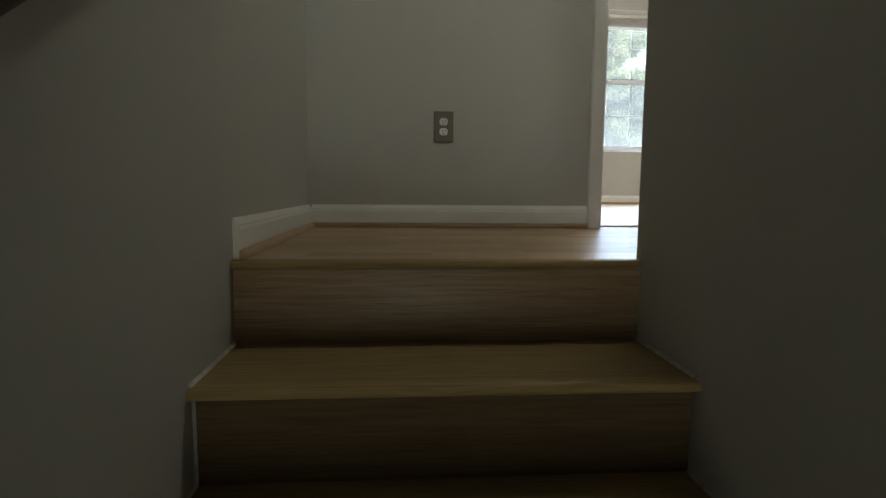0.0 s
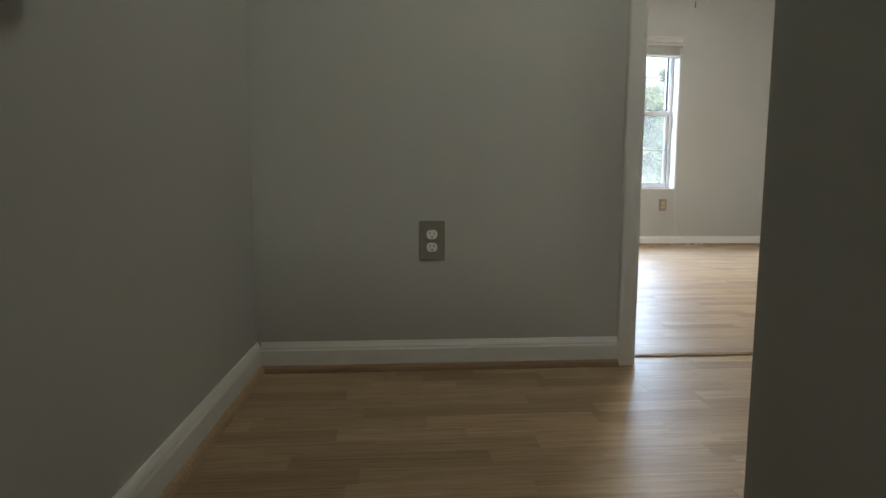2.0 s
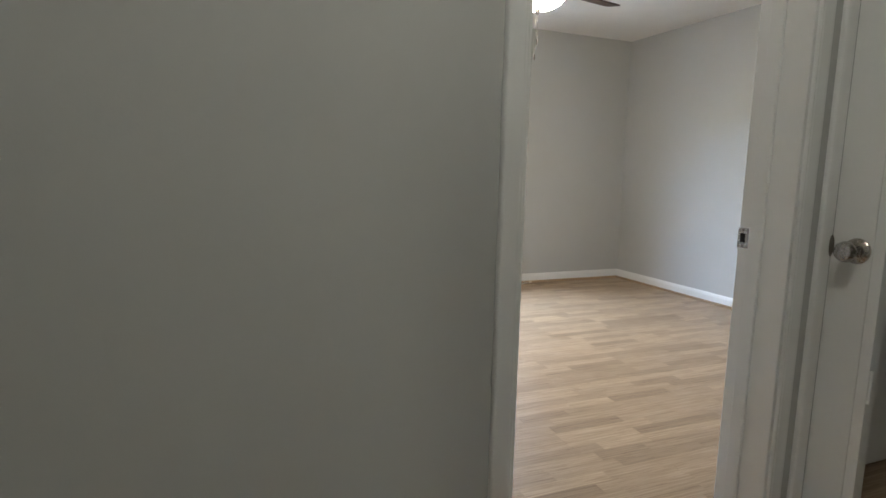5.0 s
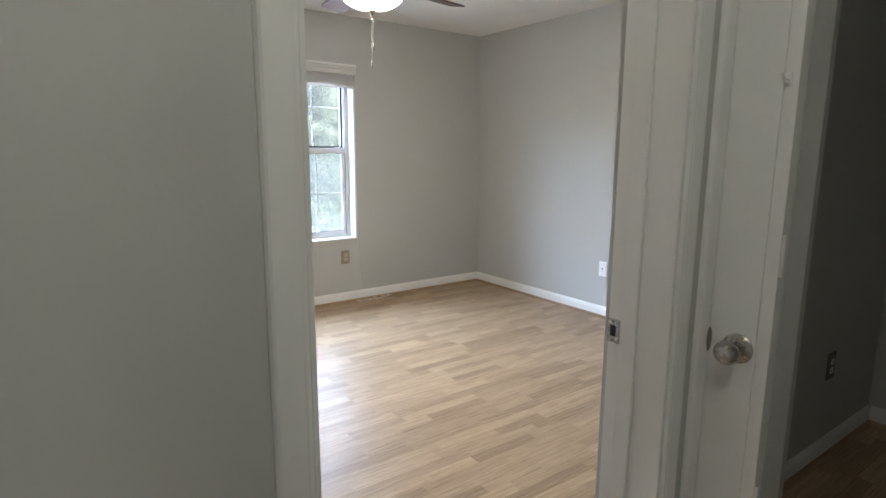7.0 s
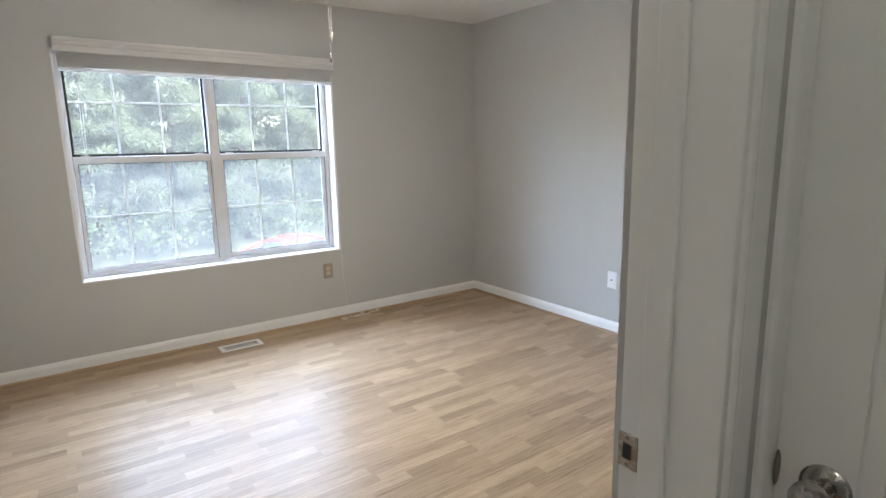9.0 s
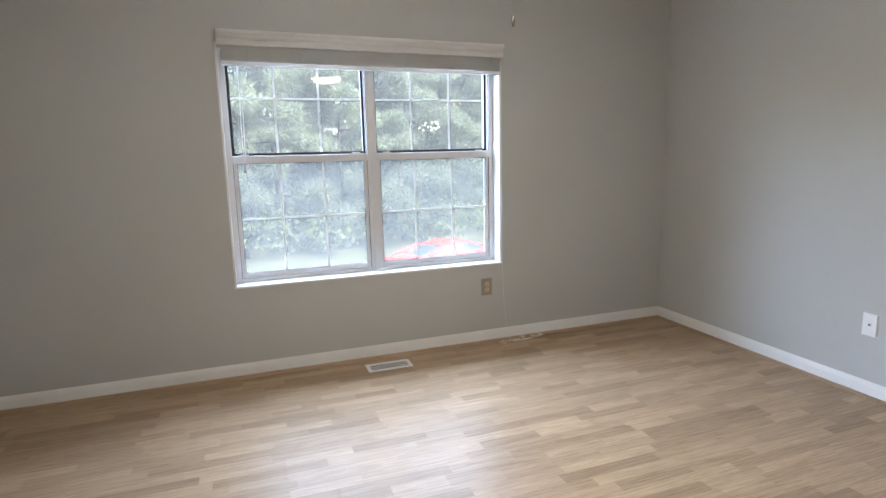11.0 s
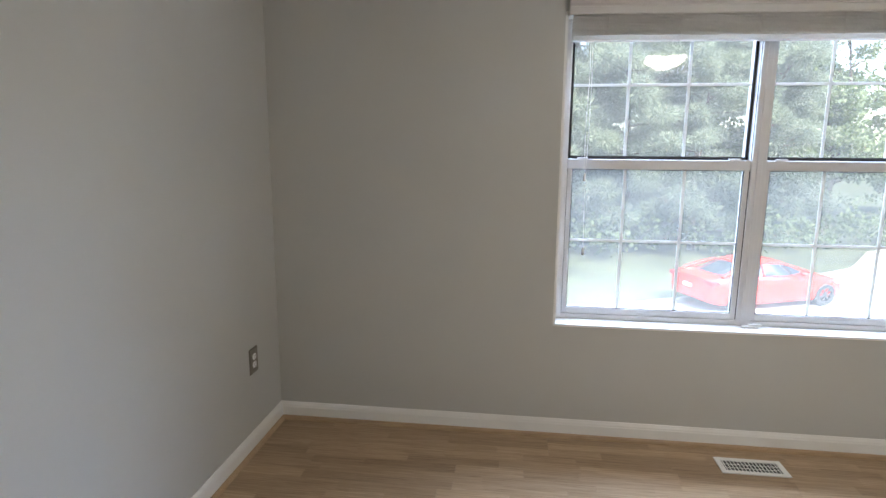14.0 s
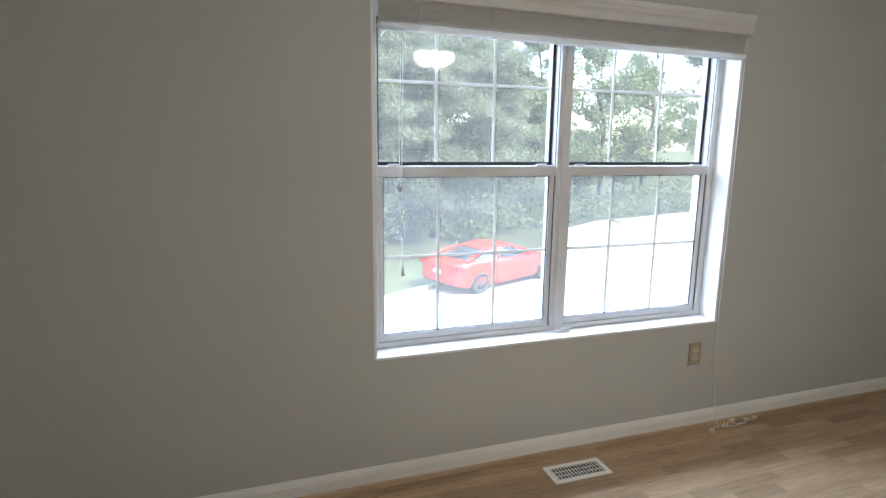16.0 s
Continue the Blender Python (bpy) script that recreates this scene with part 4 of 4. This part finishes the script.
cab = part("cabin", loft([cabin_section(-1.72, 0.98, 0.5, 0.72, 0.9), cabin_section(-0.95, 1.27, 0.55, 0.76, 0.9), cabin_section(-0.35, 1.345, 0.58, 0.78, 0.9), cabin_section(0.15, 1.3, 0.57, 0.78, 0.9), cabin_section(0.98, 0.96, 0.54, 0.74, 0.88)]), CAR_GLASS, car, "dark tinted windows", True)
part("roof_panel", loft([(-0.98, [(0, 1.285), (0.42, 1.278), (0.53, 1.24), (0.53, 1.23), (0, 1.26)]), (-0.35, [(0, 1.36), (0.46, 1.35), (0.575, 1.295), (0.575, 1.275), (0, 1.335)]), (0.2, [(0, 1.31), (0.46, 1.3), (0.565, 1.25), (0.565, 1.23), (0, 1.29)])]), CAR_RED, car, "", True)
for s in (-1, 1):
    for pts, rad in (([(0.18, s * 0.575, 1.25), (0.6, s * 0.66, 1.11), (1.02, s * 0.745, 0.95)], 0.03), ([(-0.95, s * 0.565, 1.24), (-1.35, s * 0.63, 1.12), (-1.78, s * 0.72, 0.98)], [0.035, 0.06, 0.05]),
                     ([(-0.5, s * 0.585, 1.29), (-0.55, s * 0.76, 0.94)], 0.022)):
        part("pillar", tube(bmesh.new(), pts, rad, 8), CAR_RED, car, "", True)
    bm = bmesh.new()
    bmesh.ops.create_icosphere(bm, subdivisions=2, radius=0.1, matrix=pose(0.55, s * 0.9, 1.0) @ Matrix.Diagonal((0.8, 1.0, 0.62, 1)))
    part("wing_mirror", bm, CAR_RED, car, "", True)
    part("headlight", boxes((1.72, 2.02, min(s * 0.55, s * 0.82), max(s * 0.55, s * 0.82), 0.61, 0.7), bevel=0.03), LENS, car, "clear headlight")
    part("tail_light", boxes((-2.15, -1.92, min(s * 0.5, s * 0.83), max(s * 0.5, s * 0.83), 0.78, 0.9), bevel=0.03), TAIL, car, "red and clear tail light")
    for x in (-1.36, 1.34):
        m = pose(x, s * 0.8, 0.325, 90, 0, 0)
        wheel = part("wheel", lathe(bmesh.new(), [(0.19, -0.11), (0.3, -0.115), (0.322, -0.09), (0.325, 0.09), (0.3, 0.115), (0.19, 0.11)], m, 36), TYRE, car, "black tyre on a dark alloy rim", True)
        rim = bmesh.new()
        lathe(rim, [(0.215, -0.1), (0.215, 0.1), (0.2, 0.1), (0.195, -0.1)], m, 36)
        lathe(rim, [(0, -0.105), (0.05, -0.1), (0.055, 0.1), (0, 0.105)], m, 18)
        for k in range(7):
            r = box(bmesh.new(), 0.04, 0.205, -0.02, 0.02, -0.1, 0.1)
            bmesh.ops.transform(r, matrix=m @ pose(0, 0, 0, 0, 0, k * 360 / 7), verts=r.verts[:])
            me = bpy.data.meshes.new("spoke")
            r.to_mesh(me)
            r.free()
            rim.from_mesh(me)
            bpy.data.meshes.remove(me)
        part("rim", rim, RIM, wheel)
part("number_plate", boxes((-2.215, -2.2, -0.16, 0.16, 0.62, 0.72), bevel=0.004), PLASTIC, car, "white number plate")


def crown_mesh(tufts, size, seed, needles):
    """Many small tufts of crossed leaves round each centre (centre, radius)."""
    rg = np.random.default_rng(seed)
    verts, faces = [], []
    for c, r, count in tufts:
        d = rg.normal(size=(count, 3))
        d /= np.linalg.norm(d, axis=1)[:, None]
        p = np.array(c) + d * (r * ((0.1 if needles else 0.55) + (0.9 if needles else 0.45) * rg.random(count) ** 0.5))[:, None] * np.array((1, 1, 0.72))
        for q, n in zip(p, d):
            u = rg.normal(size=3) + n * (3.0 if needles else 0.2)
            u /= np.linalg.norm(u)
            w = np.cross(u, rg.normal(size=3))
            w /= np.linalg.norm(w)
            sz = size * rg.uniform(0.6, 1.3)
            i = len(verts)
            if needles:
                verts += [q - w * sz * 0.11, q + w * sz * 0.11, q + u * sz * 1.15]
                faces.append((i, i + 1, i + 2))
            else:
                verts += [q, q + u * sz * 0.5 + w * sz * 0.34, q + u * sz, q + u * sz * 0.5 - w * sz * 0.34]
                faces.append((i, i + 1, i + 2, i + 3))
    me = bpy.data.meshes.new("crown")
    me.from_pydata([tuple(v) for v in verts], [], faces)
    return me


def tree(name, at, height, seed, pine, label, group):
    rg = random.Random(seed)
    t = thing(name, at, label, "tree", group)
    bend = [Vector((rg.uniform(-0.15, 0.15) * k, rg.uniform(-0.15, 0.15) * k, height * k / 6)) for k in range(7)]
    bm = tube(bmesh.new(), bend, [0.24 * (1 - k / 6.6) + 0.015 for k in range(7)], 10)
    tufts = []
    for k in range(34 if pine else 26):
        f = rg.uniform(0.1 if pine else 0.18, 0.98)
        i = min(5, int(f * 6))
        base = bend[i].lerp(bend[i + 1], f * 6 - i)
        a = rg.uniform(0, 2 * math.pi)
        reach = (1 - f * 0.75) * height * (0.34 if pine else 0.32) * rg.uniform(0.65, 1.1) + 0.4
        tip = base + Vector((math.cos(a) * reach, math.sin(a) * reach, reach * (0.18 if pine else 0.55)))
        mid = base.lerp(tip, 0.5) + Vector((0, 0, -0.06 * reach))
        tube(bm, [base, mid, tip], [0.05, 0.03, 0.008], 6)
        for s in ((0.35, 0.5, 0.63, 0.76, 0.88, 1.0) if pine else (0.4, 0.62, 0.82, 1.0)):
            c = base.lerp(tip, s) + Vector((rg.uniform(-0.35, 0.35), rg.uniform(-0.35, 0.35), rg.uniform(-0.1, 0.3)))
            tufts.append((tuple(c), rg.uniform(0.34, 0.62) if pine else rg.uniform(0.38, 0.75), 230 if pine else 95))
    part("trunk", bm, BARK, t, "", True)
    me = crown_mesh(tufts, 0.24 if pine else 0.2, seed, pine)
    me.materials.append(PINE if pine else LEAF)
    c = new("crown", me)
    c.parent = t
    return t


pine_a = tree("pine_tree", (3.0, 25.0, GROUND - 0.05), 10.5, 11, True, "tall soft-needled pine with drooping pale boughs", "pines behind the lawn")
pine_b = tree("pine_tree", (9.5, 27.5, GROUND - 0.05), 12.0, 12, True, "tall soft-needled pine with drooping pale boughs", "pines behind the lawn")
leaf_a = tree("leafy_tree", (17.5, 33.0, GROUND - 0.05), 11.0, 13, False, "broad-leaved tree in full summer leaf", "leafy trees behind the lawn")
leaf_b = tree("leafy_tree", (16.4, 30.6, GROUND - 0.05), 6.5, 14, False, "small leafy tree beside the pines", "leafy trees behind the lawn")
rg = random.Random(21)
for src, x, y, s in ((pine_a, -3.5, 24.5, 1.0), (pine_b, -0.5, 27.5, 1.05), (pine_a, 6.5, 29.5, 1.15), (pine_b, 13.2, 31.5, 1.0), (pine_a, -8.0, 27.0, 1.1), (pine_b, -13, 29, 1.1), (pine_a, 12.3, 35.5, 1.2),
                     (pine_b, 4.5, 33, 1.25), (leaf_a, 23.5, 34.5, 1.0), (leaf_a, 29, 37, 1.15), (pine_a, -0.8, 22.6, 0.8), (pine_b, -5.5, 22.5, 0.8), (pine_b, 1.6, 23.0, 0.72), (pine_a, 5.6, 23.8, 0.78), (pine_b, 8.4, 24.6, 0.7), (pine_a, 12.2, 27.4, 0.85), (leaf_a, 20.5, 41, 1.2), (leaf_b, 10.5, 29.5, 1.0),
                     (leaf_b, 15.0, 34.0, 0.8), (leaf_a, 36, 38, 1.1), (leaf_a, -1, 36, 1.2), (leaf_b, 21, 33.5, 0.7), (leaf_b, 26, 34.0, 0.75), (pine_a, -9, 22.5, 0.8)):
    o = copy_thing(src, pose(x, y, GROUND - 0.05, 0, 0, rg.uniform(0, 360)) @ Matrix.Diagonal((s, s, s, 1)))
bm_h = [((x + rg.uniform(-0.4, 0.4), 21.6 + rg.uniform(-0.9, 1.2) + 0.34 * max(0, x - 2), GROUND + rg.uniform(0.3, 1.5)), rg.uniform(0.6, 1.1), 120) for x in [-16 + 0.45 * k for k in range(125)]]
me = crown_mesh(bm_h, 0.2, 31, False)
me.materials.append(LEAF)
tagged(new("undergrowth", me), "dark leafy undergrowth below the trees", "shrubs", kind="stuff")

# ---- laminate strips ----
STRIP = 0.063
LENGTHS = (0.24, 0.3, 0.36, 0.42, 0.48)


def strip_mesh(length, wide):
    bm = bmesh.new()
    g, e = 0.00004, 0.0002
    box(bm, g, length - g, g, wide - g, -0.0058, 0)
    for v in bm.verts:
        if v.co.z > -0.001:
            v.co.x += e if v.co.x < length / 2 else -e
            v.co.y += e * 0.6 if v.co.y < wide / 2 else -e * 0.6
    bm.faces.ensure_lookup_table()
    me = bpy.data.meshes.new("strip")
    bm.to_mesh(me)
    bm.free()
    me.materials.append(OAK)
    return me


strip_cache = {}


def lay(parent, x0, x1, y0, y1, seed, near):
    """Rows of strips along x; those inside the rectangle near are parts of their own, the rest one joined part."""
    rg = random.Random(seed)
    verts, faces = [], []
    y = y0
    while y < y1 - 0.004:
        wide = min(STRIP, y1 - y)
        x = x0
        while x < x1 - 0.004:
            length = min(rg.choice(LENGTHS) if x > x0 else rg.choice(LENGTHS) * rg.choice((0.35, 0.7, 1.0)), x1 - x)
            if near[0] < x + length / 2 < near[1] and near[2] < y < near[3]:
                key = (round(length, 3), round(wide, 3))
                if key not in strip_cache:
                    strip_cache[key] = strip_mesh(length, wide)
                o = new("strip", strip_cache[key])
                o.location = (x, y, 0)
                o.parent = parent
            else:
                g, e, i = 0.00004, 0.0002, len(verts)
                verts += [(x + g, y + g, -0.0058), (x + length - g, y + g, -0.0058), (x + length - g, y + wide - g, -0.0058), (x + g, y + wide - g, -0.0058),
                          (x + g + e, y + g + e, 0), (x + length - g - e, y + g + e, 0), (x + length - g - e, y + wide - g - e, 0), (x + g + e, y + wide - g - e, 0)]
                faces += [(i + 4, i + 5, i + 6, i + 7), (i, i + 1, i + 5, i + 4), (i + 1, i + 2, i + 6, i + 5), (i + 2, i + 3, i + 7, i + 6), (i + 3, i, i + 4, i + 7)]
            x += length
        y += wide
    me = bpy.data.meshes.new("strips")
    me.from_pydata(verts, [], faces)
    me.materials.append(OAK)
    o = new("strips", me)
    o.parent = parent
    tagged(o, kind="stuff")


lay(floor_bedroom, ROOM_L, ROOM_R, 0.312, ROOM_N, 5, (1.0, 3.75, 1.75, 3.6))
lay(floor_bedroom, ROOM_L, 2.2, WALL_T, 0.312, 10, (0, 0, 0, 0))
lay(floor_bedroom, DOOR_L, DOOR_R, 0.1, WALL_T, 6, (0, 0, 0, 0))
lay(floor_landing, 0, HALL_END, LAND_Y + 0.02, 0, 7, (0, 2.0, -1.02, 0))
lay(floor_landing, DOOR_L, DOOR_R, 0, 0.1, 8, (0, 0, 0, 0))
lay(floor_landing, POST, HALL_END, 0, 0.29, 9, (0, 0, 0, 0))
